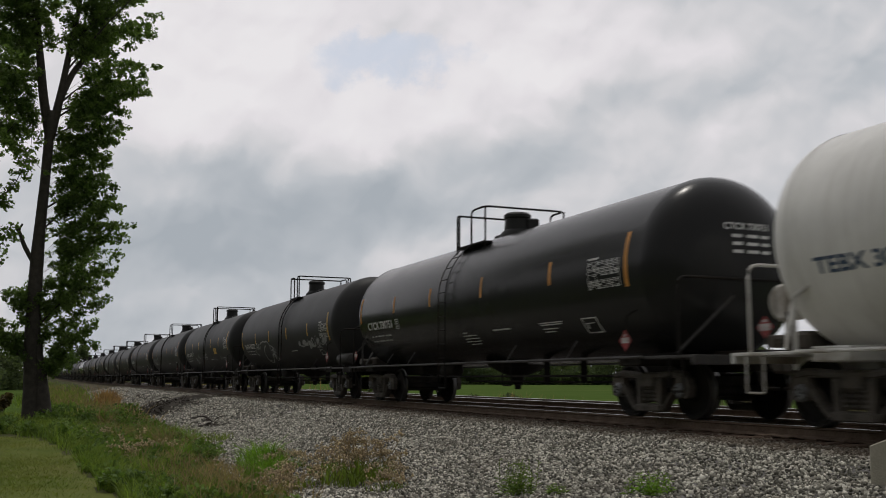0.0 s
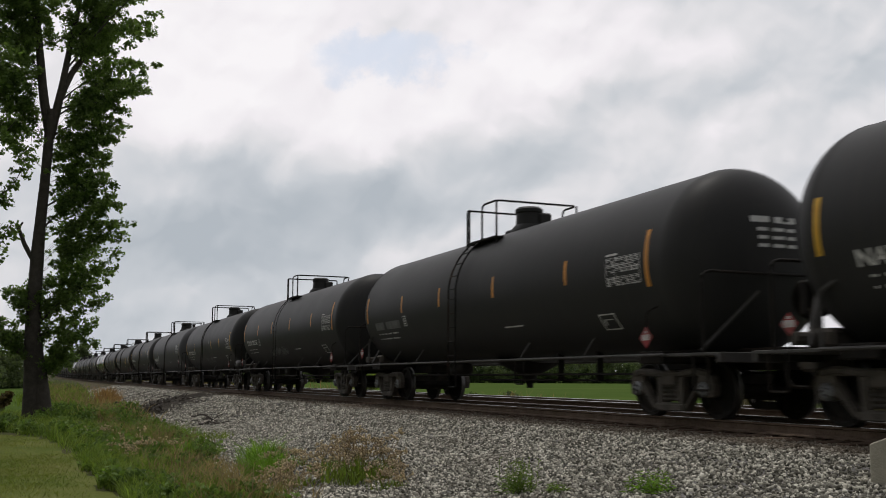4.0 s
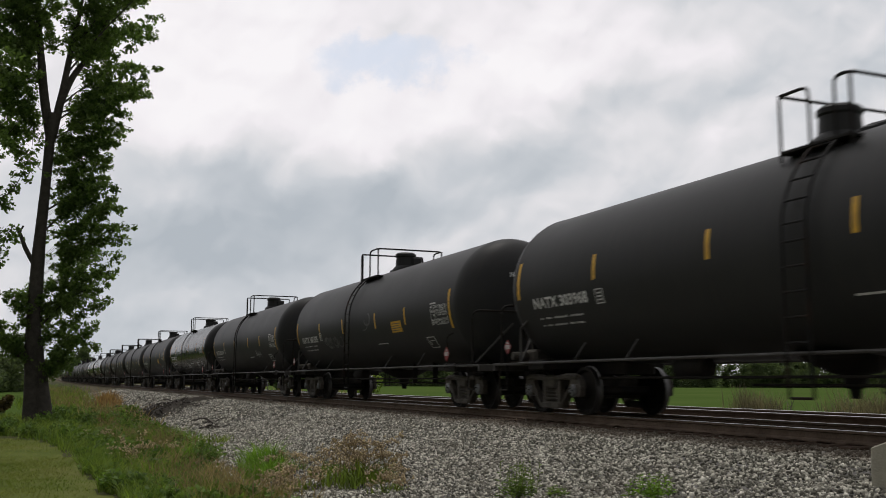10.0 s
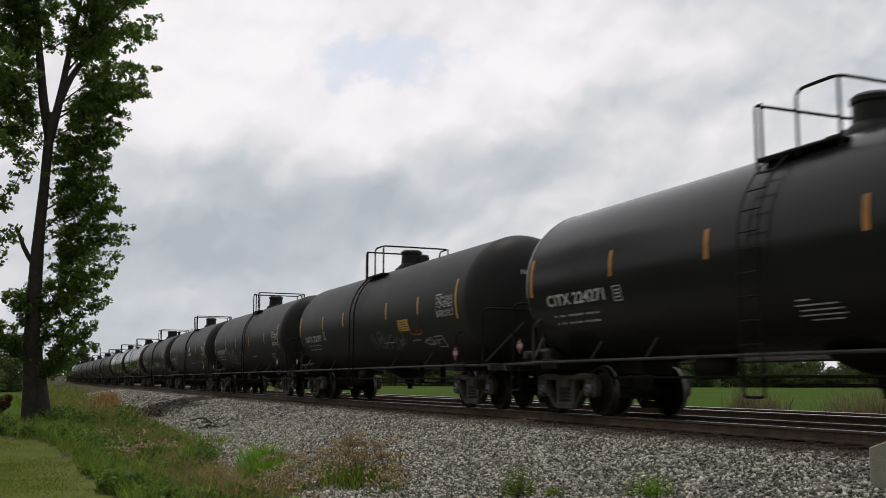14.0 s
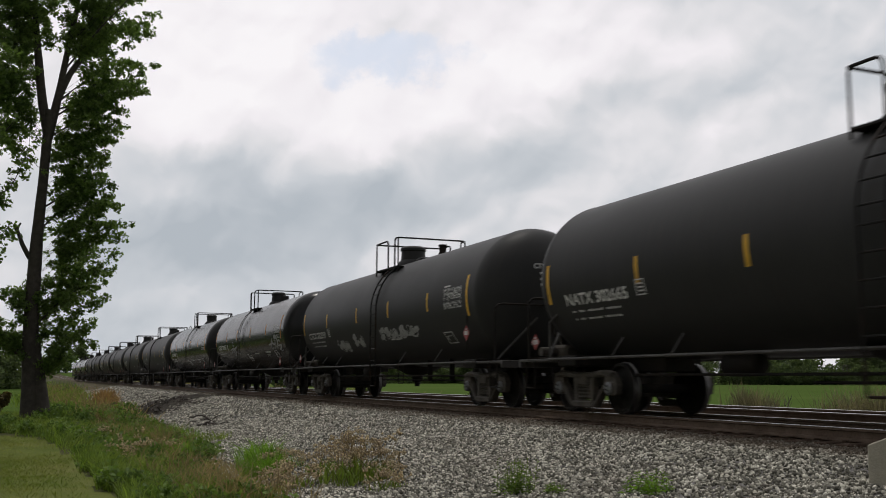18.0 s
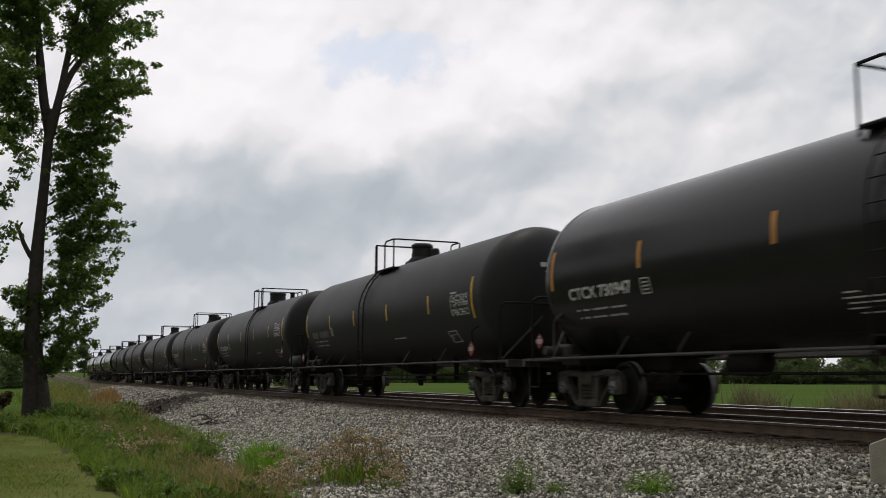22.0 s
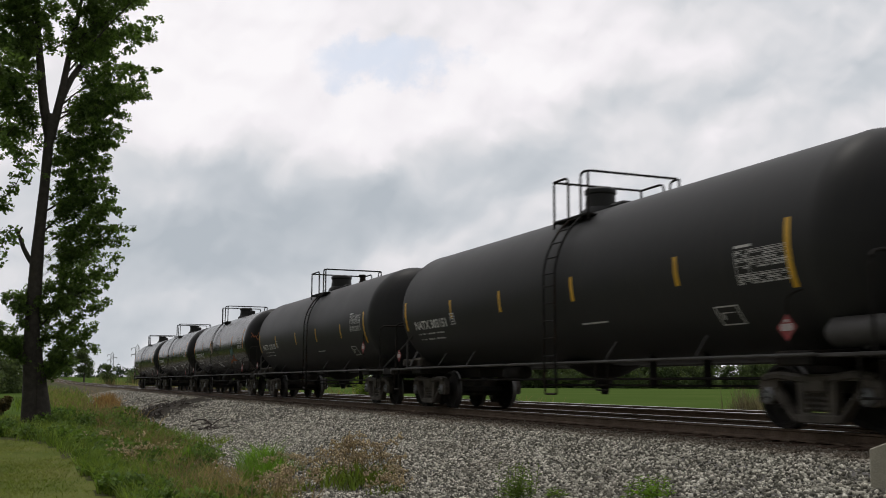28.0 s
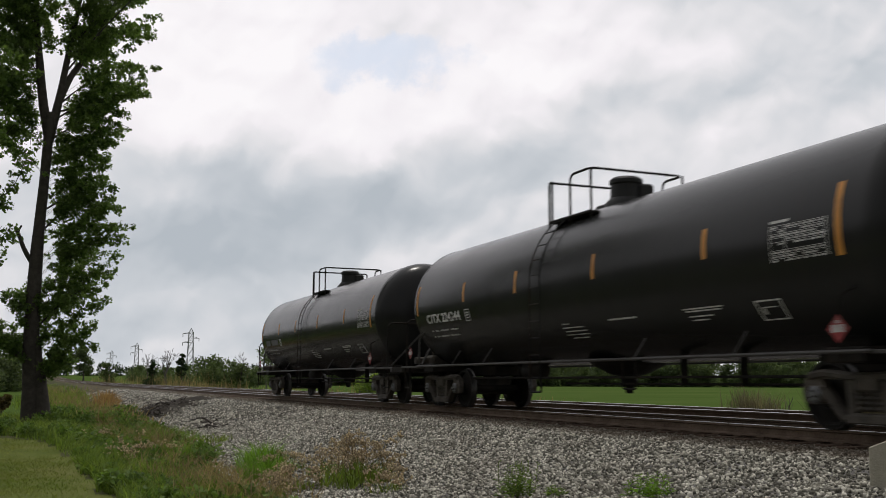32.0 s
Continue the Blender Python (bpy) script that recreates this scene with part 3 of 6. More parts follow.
# ---- the two tracks ----
def make_track(yc, name):
    track = thing(name, "railway track with worn bright rails on dark timber sleepers", "railway track")
    prof = ((-0.07, -0.17), (0.07, -0.17), (0.07, -0.155), (0.012, -0.13), (0.012, -0.045), (0.036, -0.035), (0.036, -0.006), (0.03, 0.0), (-0.03, 0.0),
            (-0.036, -0.006), (-0.036, -0.035), (-0.012, -0.045), (-0.012, -0.13), (-0.07, -0.155))
    xs = [-1500, -900, -700, -550, -430, -330, -250, -190, -150, -120, -60, 0, 60, 200]
    for side in (-1, 1):
        bm = bmesh.new()
        rings = [[bm.verts.new((x, yc + side * 0.755 + y, z + rise(x))) for y, z in prof] for x in xs]
        for a, b in zip(rings, rings[1:]):
            for k in range(len(prof)):
                f = bm.faces.new((a[k], b[k], b[(k + 1) % len(prof)], a[(k + 1) % len(prof)]))
                f.material_index = 0 if k in (6, 7, 8) else 1
        bmesh.ops.recalc_face_normals(bm, faces=bm.faces)
        part("rail", bm, ["rail_head", "rail_rust"], track, "steel rail with a polished running surface")
    bm = box(bmesh.new(), -0.115, 0.115, -1.29, 1.29, -0.36, -0.175, 0.012)
    tie = part("sleeper", bm, "tie_wood", track)
    tie.location = (-6.0, yc, 0)
    x = -6.5
    rng = random.Random(3)
    spike = part("tie_plate", box(bmesh.new(), -0.09, 0.09, -0.17, 0.17, -0.175, -0.155, 0.004), "rail_rust", track)
    spike.location = (-6.0, yc - 0.755, 0)
    while x > -55:
        share(tie, pose(x + rng.uniform(-0.03, 0.03), yc + rng.uniform(-0.05, 0.05), rng.uniform(-0.012, 0.008), 0, 0, rng.uniform(-1.2, 1.2)), track)
        if yc < 1:
            share(spike, pose(x, yc - 0.755, 0), track)
        x -= 0.5
    return track


make_track(0.0, "railway_track")
make_track(4.3, "railway_track")


# ---- lettering, made flat once ----
def letters(text, height, width):
    """Vertices and faces of a word in the built-in font, of that height and width, its middle at the origin."""
    cu = bpy.data.curves.new("lettering", "FONT")
    cu.body, cu.offset, cu.resolution_u = text, 0.028, 3
    ob = new("lettering", cu)
    me = ob.evaluated_get(bpy.context.evaluated_depsgraph_get()).to_mesh()
    v = np.array([p.co[:2] for p in me.vertices])
    f = [tuple(p.vertices) for p in me.polygons]
    bpy.data.objects.remove(ob)
    bpy.data.curves.remove(cu)
    lo, hi = v.min(0), v.max(0)
    return (v - (lo + hi) / 2) / (hi - lo) * (width, height), f


# ---- tank cars ----
SPEED, CHECK = 13.75, 0.43   # metres a second; the metres lost when the train is checked for a moment
RAD, AXIS, HALF, DISH = 1.555, 2.52, 7.45, 0.80


def on_tank(x, deg, lift=0.006):
    a = radians(deg + 1.9)
    return Vector((x, -(RAD + lift) * math.cos(a), AXIS + (RAD + lift) * math.sin(a)))


def patch(bm, x0, x1, d0, d1, lift=0.006, slant=0.0):
    """A strip of tape or paint on the tank's near side, between two angles above its middle."""
    n = max(1, int(abs(d1 - d0) / 4))
    rows = []
    for i in range(n + 1):
        d = d0 + (d1 - d0) * i / n
        s = slant * i / n
        rows.append((bm.verts.new(on_tank(x0 + s, d, lift)), bm.verts.new(on_tank(x1 + s, d, lift))))
    for (a, b), (c, e) in zip(rows, rows[1:]):
        bm.faces.new((a, b, e, c))
    return bm


def ribbon(bm, pts, width, lift):
    """A painted stroke on the tank through pts of (x, degrees)."""
    flat = [Vector((x, radians(d) * RAD)) for x, d in pts]
    prev = None
    for i, p in enumerate(flat):
        t = (flat[min(i + 1, len(flat) - 1)] - flat[max(i - 1, 0)])
        t = t.normalized() if t.length > 1e-6 else Vector((1, 0))
        nrm = Vector((-t.y, t.x)) * width / 2 * (0.75 + 0.5 * abs(math.sin(i * 1.7)))
        pair = [bm.verts.new(on_tank(q.x, math.degrees(q.y / RAD), lift)) for q in (p + nrm, p - nrm)]
        if prev:
            bm.faces.new((prev[0], prev[1], pair[1], pair[0]))
        prev = pair
    return bm


def rounded(pts):
    """The same stroke with its corners rounded."""
    out = [pts[0]]
    for a, b, c in zip(pts, pts[1:], pts[2:]):
        for t in (0.0, 0.33, 0.67, 1.0):
            p, q = [a[i] + (b[i] - a[i]) * (0.68 + 0.32 * t) for i in (0, 1)], [b[i] + (c[i] - b[i]) * 0.32 * t for i in (0, 1)]
            out.append(tuple(p[i] + (q[i] - p[i]) * t for i in (0, 1)))
    return out + [pts[-1]]


def scribble(seed, x0, x1, d0, d1, loops, width, filled=0.0):
    """Loops and hooks of spray paint that spell nothing."""
    rng = random.Random(seed)
    bm = bmesh.new()
    jagged, loops = loops < 0, abs(loops)
    step = (x1 - x0) / loops
    hgt = d1 - d0
    if jagged:
        for i in range(loops):
            cx = x0 + step * (i + 0.5)
            for q in range(3):
                tall = rng.choice((0.45, 0.6, 1.0))
                mid = (d0 + d1) / 2 + hgt * rng.uniform(-0.15, 0.15)
                pts = [(cx + step * rng.uniform(-0.7, 0.7), mid + (k % 2 * 2 - 1) * hgt * 0.5 * tall * rng.uniform(0.5, 1.0)) for k in range(rng.randint(2, 4))]
                soft = []
                for a, b in zip(pts, pts[1:]):
                    soft += [(a[0] + (b[0] - a[0]) * u + 0.04 * step * math.sin(3.1 * u), a[1] + (b[1] - a[1]) * u) for u in (0, 0.33, 0.66)]
                ribbon(bm, soft + pts[-1:], width * rng.uniform(0.5, 1.25), 0.007 + 0.0006 * (i * 3 + q))
        ribbon(bm, [(x0 - 0.1, d0 + hgt * 0.35), ((x0 + x1) / 2, d0 + hgt * 0.5), (x1 + 0.1, d0 + hgt * 0.42)], width * 0.7, 0.006)
        return bm
    for i in range(loops):
        cx = x0 + step * (i + 0.5)
        for s in range(rng.randint(1, 3)):
            pts = []
            k = rng.randint(4, 7)
            a0, turn = rng.uniform(0, 6.3), rng.choice((-1, 1)) * rng.uniform(0.6, 1.25)
            rx, ry = step * rng.uniform(0.35, 0.8), hgt * rng.uniform(0.25, 0.5)
            cy = (d0 + d1) / 2 + hgt * rng.uniform(-0.18, 0.18)
            for j in range(k * 2):
                a = a0 + turn * j * 0.5
                w = 1 - 0.35 * j / (k * 2)
                pts.append((cx + rx * w * math.cos(a) + 0.02 * j * turn, cy + ry * w * math.sin(a)))
            ribbon(bm, pts, width * rng.uniform(0.6, 1.3), 0.007 + 0.0006 * (i * 3 + s))
    if filled:
        for i in range(int(loops * filled)):
            x, d = rng.uniform(x0, x1), rng.uniform(d0 + hgt * 0.2, d1 - hgt * 0.2)
            ribbon(bm, [(x - step * 0.5, d - hgt * 0.12), (x, d + hgt * 0.05), (x + step * 0.45, d + hgt * 0.12)], width * 3.2, 0.0055 + 0.0001 * i)
    return bm


def tank_shell():
    """The barrel, its plates ground flush."""
    bm = bmesh.new()
    m = Matrix.Rotation(radians(90), 4, "Y")
    prof = [(RAD, HALF * k / 8) for k in range(-8, 9)]
    lathe(bm, prof, 72, Matrix.Translation((0, 0, AXIS)) @ m)
    bmesh.ops.delete(bm, geom=[f for f in bm.faces if len(f.verts) > 4], context="FACES")
    bmesh.ops.recalc_face_normals(bm, faces=bm.faces)
    return bm


def tank_head(end):
    bm = bmesh.new()
    m = Matrix.Translation((end * HALF, 0, AXIS)) @ Matrix.Rotation(radians(90 * end), 4, "Y")
    prof = [(RAD + 0.006, -0.03), (RAD + 0.006, 0.0)]
    # flanged dish: tight knuckle, flatter crown
    for i in range(1, 17):
        a = math.pi / 2 * i / 16
        prof.append((RAD * math.cos(a) ** 0.82 if i < 16 else 0.0, DISH * math.sin(a) ** 1.05))
    lathe(bm, prof, 72, m)
    bmesh.ops.remove_doubles(bm, verts=bm.verts, dist=0.0005)
    bmesh.ops.delete(bm, geom=[f for f in bm.faces if len(f.verts) > 4], context="FACES")
    bmesh.ops.recalc_face_normals(bm, faces=bm.faces)
    return bm


def head_x(y, z):
    """Where the front head's surface lies, on the tank's length, at y and z."""
    q = min(1.0, math.hypot(y, z - AXIS) / RAD)
    a = math.acos(q ** (1 / 0.82))
    return HALF + DISH * math.sin(a) ** 1.05


SIDE_FRAME = ((-1.10, 0.36), (-1.13, 0.52), (-1.08, 0.66), (-0.95, 0.75), (-0.75, 0.79), (-0.5, 0.77), (-0.3, 0.74), (0.3, 0.74), (0.5, 0.77), (0.75, 0.79), (0.95, 0.75),
              (1.08, 0.66), (1.13, 0.52), (1.10, 0.36), (0.97, 0.33), (0.79, 0.36), (0.70, 0.44), (0.45, 0.14), (0.33, 0.10), (-0.33, 0.10), (-0.45, 0.14), (-0.70, 0.44), (-0.79, 0.36), (-0.97, 0.33))
WINDOWS = (((-0.23, 0.24), (0.23, 0.24), (0.23, 0.64), (-0.23, 0.64)), ((-0.76, 0.665), (-0.36, 0.655), (-0.335, 0.22), (-0.41, 0.21), (-0.73, 0.57)),
           ((0.76, 0.665), (0.73, 0.57), (0.41, 0.21), (0.335, 0.22), (0.36, 0.655)))


def make_truck(car, x, steel):
    bm = box(bmesh.new(), -0.2, 0.2, -1.10, 1.10, 0.50, 0.70, 0.03)
    box(bm, -0.56, -0.44, -0.7, 0.7, 0.30, 0.42, 0.02)
    box(bm, 0.44, 0.56, -0.7, 0.7, 0.30, 0.42, 0.02)
    truck = part("truck", bm, steel, car, "cast steel four-wheel truck")
    truck.location = (x, 0, 0)
    for s in (-1, 1):
        bm = plate(bmesh.new(), SIDE_FRAME, s * 1.0 - 0.06, s * 1.0 + 0.06, WINDOWS)
        for a in (-0.889, 0.889):
            box(bm, a - 0.17, a + 0.17, s * 1.0 - 0.085, s * 1.0 + 0.085, 0.36, 0.60, 0.04)
            # flanges of the slanting lower members
            k = 1 if a > 0 else -1
            pipe(bm, [(k * 0.74, s * 1.06, 0.50), (k * 0.55, s * 1.07, 0.29), (k * 0.40, s * 1.06, 0.14)], 0.036, 6, 0.05)
        pipe(bm, [(-1.0, s * 1.05, 0.70), (-0.74, s * 1.06, 0.745), (-0.3, s * 1.06, 0.70), (0.3, s * 1.06, 0.70), (0.74, s * 1.06, 0.745), (1.0, s * 1.05, 0.70)], 0.055, 6, 0.1)
        box(bm, -0.36, 0.36, s * 1.0 - 0.11, s * 1.0 + 0.11, 0.10, 0.22, 0.02)
        part("side_frame", bm, steel, truck, "dusty cast side frame")
    for s in (-1, 1):
        for k in (-0.16, 0.0, 0.16):
            prof = [(0.001, 0.25)] + [(0.05 + 0.022 * (j % 2), 0.255 + j * 0.033) for j in range(10)] + [(0.001, 0.56)]
            part("spring", lathe(bmesh.new(), prof, 10, Matrix.Translation((k, s * 1.0, 0))), steel, truck)
    for a in (-0.889, 0.889):
        bm = bmesh.new()
        turn = Matrix.Rotation(radians(-90), 4, "X")
        rod(bm, (0, -0.95, 0), (0, 0.95, 0), 0.085, 12)
        for s in (-1, 1):
            prof = [(0.09, 0.63 * s), (0.16, 0.645 * s), (0.17, 0.70 * s), (0.36, 0.715 * s), (0.385, 0.69 * s), (0.482, 0.69 * s), (0.482, 0.712 * s), (0.461, 0.728 * s), (0.457, 0.825 * s), (0.40, 0.83 * s),
                    (0.385, 0.79 * s), (0.36, 0.765 * s), (0.19, 0.80 * s), (0.16, 0.86 * s), (0.09, 0.87 * s)]
            first = len(bm.faces)
            lathe(bm, prof, 40, turn)
            bm.faces.ensure_lookup_table()
            for f in bm.faces[first:]:
                r = [math.hypot(v.co.x, v.co.z) for v in f.verts]
                ys = [abs(v.co.y) for v in f.verts]
                if min(r) > 0.45 and min(ys) > 0.70:
                    f.material_index = 1
            # roller bearing cap with three bolts
            first = len(bm.faces)
            lathe(bm, [(0.12, 0.93 * s), (0.12, 1.09 * s), (0.085, 1.12 * s), (0.0001, 1.125 * s)], 20, turn)
            bm.faces.ensure_lookup_table()
            for f in bm.faces[first:]:
                f.material_index = 2
            for k in range(3):
                b = 2 * math.pi * k / 3
                rod(bm, (0.05 * math.cos(b), 1.11 * s, 0.05 * math.sin(b)), (0.05 * math.cos(b), 1.14 * s, 0.05 * math.sin(b)), 0.016, 6)
        bmesh.ops.recalc_face_normals(bm, faces=bm.faces)
        w = smooth(part("wheelset", bm, ["wheel_steel", "tread_steel", "bearing_grey"], truck, "axle with two steel wheels, bright treads"), 30)
        w.location = (a, 0, 0.457)
    return truck


def make_platform(car, style, rail_mat):
    """The top platform: deck, hand rails, dome, valves."""
    z0, z1 = 3.82, 4.66
    xa, xb, dx = {"R": (-1.2, 0.42, 0.02), "L": (-0.12, 1.2, -0.05), "C": (-0.78, 1.1, -0.42)}[style]
    for s in (-1, 1):
        bm = box(bmesh.new(), xa, xb, min(s * 0.86, s * 1.08), max(s * 0.86, s * 1.08), z0 - 0.015, z0 + 0.02, 0.004)
        for k in range(int((xb - xa) / 0.1)):
            box(bm, xa + 0.03 + k * 0.1, xa + 0.07 + k * 0.1, min(s * 0.87, s * 1.07), max(s * 0.87, s * 1.07), z0 + 0.02, z0 + 0.035)
        part("deck", bm, rail_mat, car, "steel grating walkway")
    part("deck_beam", box(bmesh.new(), xa, xa + 0.07, -1.08, 1.08, z0 - 0.02, z0 + 0.03), rail_mat, car)
    r = 0.024
    bm = pipe(bmesh.new(), [(xa, -1.05, z0 - 0.12), (xa, -1.05, z1), (xa, 1.05, z1), (xa, 1.05, z0 - 0.1)], r, 8, 0.06)
    part("end_rail", bm, rail_mat, car)
    if style == "R":
        bm = pipe(bmesh.new(), [(-0.36, -1.05, z0 - 0.1), (-0.36, -1.05, z1), (xb, -1.05, z1), (xb, 1.05, z1), (-0.25, 1.05, z1), (-0.25, 1.05, z0 - 0.1)], r, 8, 0.16)
        part("side_rail", bm, rail_mat, car)
        part("rail_post", rod(bmesh.new(), (xa + 0.12, -1.05, z0), (xa + 0.12, -1.05, z1), r), rail_mat, car)
    else:
        end = 0.45 if style == "L" else 0.25
        bm = pipe(bmesh.new(), [(xa, -1.05, z1), (end, -1.05, z1), (end, -1.05, z0 - 0.1)], r, 8, 0.14)
        part("side_rail", bm, rail_mat, car)
        bm = pipe(bmesh.new(), [(xb - 0.28, -1.05, z0 - 0.1), (xb - 0.28, -1.05, z1), (xb, -1.05, z1), (xb, 1.05, z1), (xb - 0.3, 1.05, z1), (xb - 0.3, 1.05, z0 - 0.1)], r, 8, 0.12)
        part("end_rail", bm, rail_mat, car)
        bm = pipe(bmesh.new(), [(xa, 1.05, z1), (xa + 0.8, 1.05, z1), (xa + 0.8, 1.05, z0 - 0.1)], r, 8, 0.14)
        part("side_rail", bm, rail_mat, car)
    for x, y in ((xb, -1.05), (xb, 1.05)):
        part("rail_post", rod(bmesh.new(), (x, y, z0 - 0.12), (x, y, z1), r), rail_mat, car)
    dr = 0.33 if style == "C" else 0.27
    bm = lathe(bmesh.new(), [(dr + 0.17, 4.0), (dr + 0.15, 4.10), (dr + 0.05, 4.2), (dr + 0.03, 4.46), (dr + 0.06, 4.49), (dr + 0.06, 4.56), (dr, 4.61), (0.0001, 4.63)], 28, Matrix.Translation((dx, 0, 0)))
    smooth(part("dome_housing", bm, "black_matte", car, "black hinged valve dome"), 35)
    if style == "R":
        bm = box(bmesh.new(), dx - 0.72, dx - 0.36, -0.28, 0.28, 4.02, 4.14, 0.03)
        rod(bm, (dx - 0.5, -0.1, 4.13), (dx - 0.5, -0.1, 4.22), 0.03)
        part("manway_hatch", bm, "black_matte", car)
        bm = box(bmesh.new(), dx + 0.16, dx + 0.36, 0.1, 0.42, 4.02, 4.46, 0.04)
        part("valve_box", bm, "black_matte", car)
    else:
        bm = lathe(bmesh.new(), [(0.24, 4.02), (0.24, 4.14), (0.18, 4.17), (0.1, 4.22), (0.0001, 4.23)], 18, Matrix.Translation((dx + 0.62, 0.05, 0)))
        box(bm, dx + 0.5, dx + 1.0, -0.12, 0.2, 4.05, 4.2, 0.04)
        part("manway_hatch", bm, "black_matte", car)
    if style == "C":
        bm = lathe(bmesh.new(), [(0.09, 4.0), (0.09, 4.2), (0.12, 4.21), (0.12, 4.27), (0.1, 4.29), (0.1, 4.42), (0.13, 4.44), (0.13, 4.5), (0.0001, 4.51)], 16, Matrix.Translation((1.2, 0.3, 0)))
        smooth(part("relief_valve", bm, "underframe", car, "small upright relief valve"), 35)


def make_ladder(car, mat_name, x0, x1, full):
    """Curved over the top of the tank, then straight down."""
    for x in (x0, x1):
        pts = [on_tank(x, d, 0.10) for d in range(52, -1, -8)] + [Vector((x, -RAD - 0.1, 1.0)), Vector((x, -RAD - 0.1, 0.62))]
        part("ladder_rail", pipe(bmesh.new(), pts, 0.022 if full else 0.013, 6, 0.05), mat_name, car)
    rungs = [on_tank(0, d, 0.10) for d in range(48, 2, -11)] + [Vector((0, -RAD - 0.1, 2.45 - 0.33 * i)) for i in range(5)]
    for p in rungs:
        bm = rod(bmesh.new(), (x0, p.y, p.z), (x1, p.y, p.z), 0.016 if full else 0.012, 6)
        part("rung", bm, mat_name, car)
    bm = pipe(bmesh.new(), [(x0, -RAD - 0.08, 0.95), (x0, -RAD - 0.08, 0.42), (x1, -RAD - 0.08, 0.42), (x1, -RAD - 0.08, 0.95)], 0.02, 6, 0.04)
    part("stirrup_step", bm, mat_name, car)


def make_end(car, s, frame_mat, style):
    """Stub sill, platform, rails, coupler and steps of one end; s is -1 or 1."""
    bm = box(bmesh.new(), min(s * 5.3, s * 8.75), max(s * 5.3, s * 8.75), -0.33, 0.33, 0.76, 1.10, 0.02)
    part("stub_sill", bm, frame_mat, car)
    bm = box(bmesh.new(), min(s * 6.55, s * 7.2), max(s * 6.55, s * 7.2), -1.42, 1.42, 0.86, 1.06, 0.02)
    for y in (-1, 1):
        plate(bm, ((s * 6.5, 1.0), (s * 7.25, 1.0), (s * 7.15, 1.32), (s * 6.6, 1.32)), y * 0.6 - 0.02, y * 0.6 + 0.02)
    part("bolster_saddle", bm, frame_mat, car)
    bm = box(bmesh.new(), min(s * 7.35, s * 8.7), max(s * 7.35, s * 8.7), -1.48, 1.48, 0.96, 1.01, 0.008)
    box(bm, min(s * 8.62, s * 8.7), max(s * 8.62, s * 8.7), -1.48, 1.48, 0.86, 1.0)
    part("end_platform", bm, "rail_pale" if frame_mat != "white_frame" else frame_mat, car, "worn steel end walkway")
    bm = pipe(bmesh.new(), [(s * 8.30, -1.46, 1.0), (s * 8.30, -1.46, 2.24), (s * 8.30, 1.46, 2.24), (s * 8.30, 1.46, 1.0)], 0.024, 8, 0.18)
    part("end_handrail", bm, frame_mat, car)
    part("rail_brace", rod(bmesh.new(), (s * 7.9, -1.2, 1.05), (s * 8.45, -0.5, 1.95), 0.025, 6), "rail_pale" if frame_mat != "white_frame" else frame_mat, car)
    if s < 0:
        bm = pipe(bmesh.new(), [(-7.42, -1.46, 1.0), (-7.45, -1.44, 1.72), (-7.2, -1.38, 1.86)], 0.032, 6, 0.08)
        part("corner_post", bm, "rail_pale" if frame_mat != "white_frame" else frame_mat, car)
    bm = pipe(bmesh.new(), [(s * 8.4, -1.46, 1.0), (s * 8.4, -1.46, 0.45), (s * 8.05, -1.46, 0.45), (s * 8.05, -1.46, 1.0)], 0.018, 6, 0.04)
    part("corner_step", bm, frame_mat, car)
    bm = box(bmesh.new(), min(s * 8.6, s * 8.95), max(s * 8.6, s * 8.95), -0.09, 0.09, 0.80, 0.97, 0.02)
    box(bm, min(s * 8.88, s * 9.12), max(s * 8.88, s * 9.12), -0.2, 0.16, 0.72, 1.03, 0.05)
    part("coupler", bm, "truck_steel", car, "rusty knuckle coupler")
    bm = pipe(bmesh.new(), [(s * 8.7, -0.3, 0.8), (s * 8.85, -0.32, 0.5), (s * 9.05, -0.2, 0.5)], 0.03, 6, 0.1)
    part("air_hose", bm, "underframe", car)
    if s < 0:
        bm = bmesh.new()
        lathe(bm, [(0.25, -0.015), (0.28, 0.0), (0.25, 0.015)], 20, Matrix.Translation((-8.62, -0.55, 1.75)) @ Matrix.Rotation(radians(90), 4, "Y"))
        for k in range(3):
            a = 2 * math.pi * k / 3
            rod(bm, (-8.62, -0.55, 1.75), (-8.62, -0.55 + 0.26 * math.cos(a), 1.75 + 0.26 * math.sin(a)), 0.012, 5)
        part("brake_wheel", bm, frame_mat, car, "spoked hand brake wheel")
        bm = box(bmesh.new(), -8.58, -8.40, -0.75, -0.35, 1.5, 2.0, 0.03)
        box(bm, -8.55, -8.45, -0.62, -0.48, 1.0, 1.5)
        part("brake_gear_box", bm, frame_mat, car)
        bm = box(bmesh.new(), -8.3, -7.75, -0.95, -0.2, 1.02, 1.3, 0.06)
        rod(bm, (-8.1, -1.3, 1.16), (-8.1, -0.1, 1.16), 0.09, 10)
        rod(bm, (-8.3, -0.7, 1.25), (-8.35, -0.75, 1.6), 0.02, 6)
        part("brake_valve", bm, "truck_steel", car, "grimy brake valve and pipes")
    # hazard placard on its holder
    px = s * 6.88 if s > 0 else -7.95
    bm = bmesh.new()
    py, pz, h = -1.5, {"R": 1.28, "L": 1.36, "C": 1.66}[style] if s > 0 else 1.34, 0.18 if s > 0 else 0.155
    vs = [bm.verts.new((px + a * h, py + d, pz + b * h)) for d in (0, 0.006) for a, b in ((0, -1), (1, 0), (0, 1), (-1, 0))]
    bm.faces.new(vs[:4])
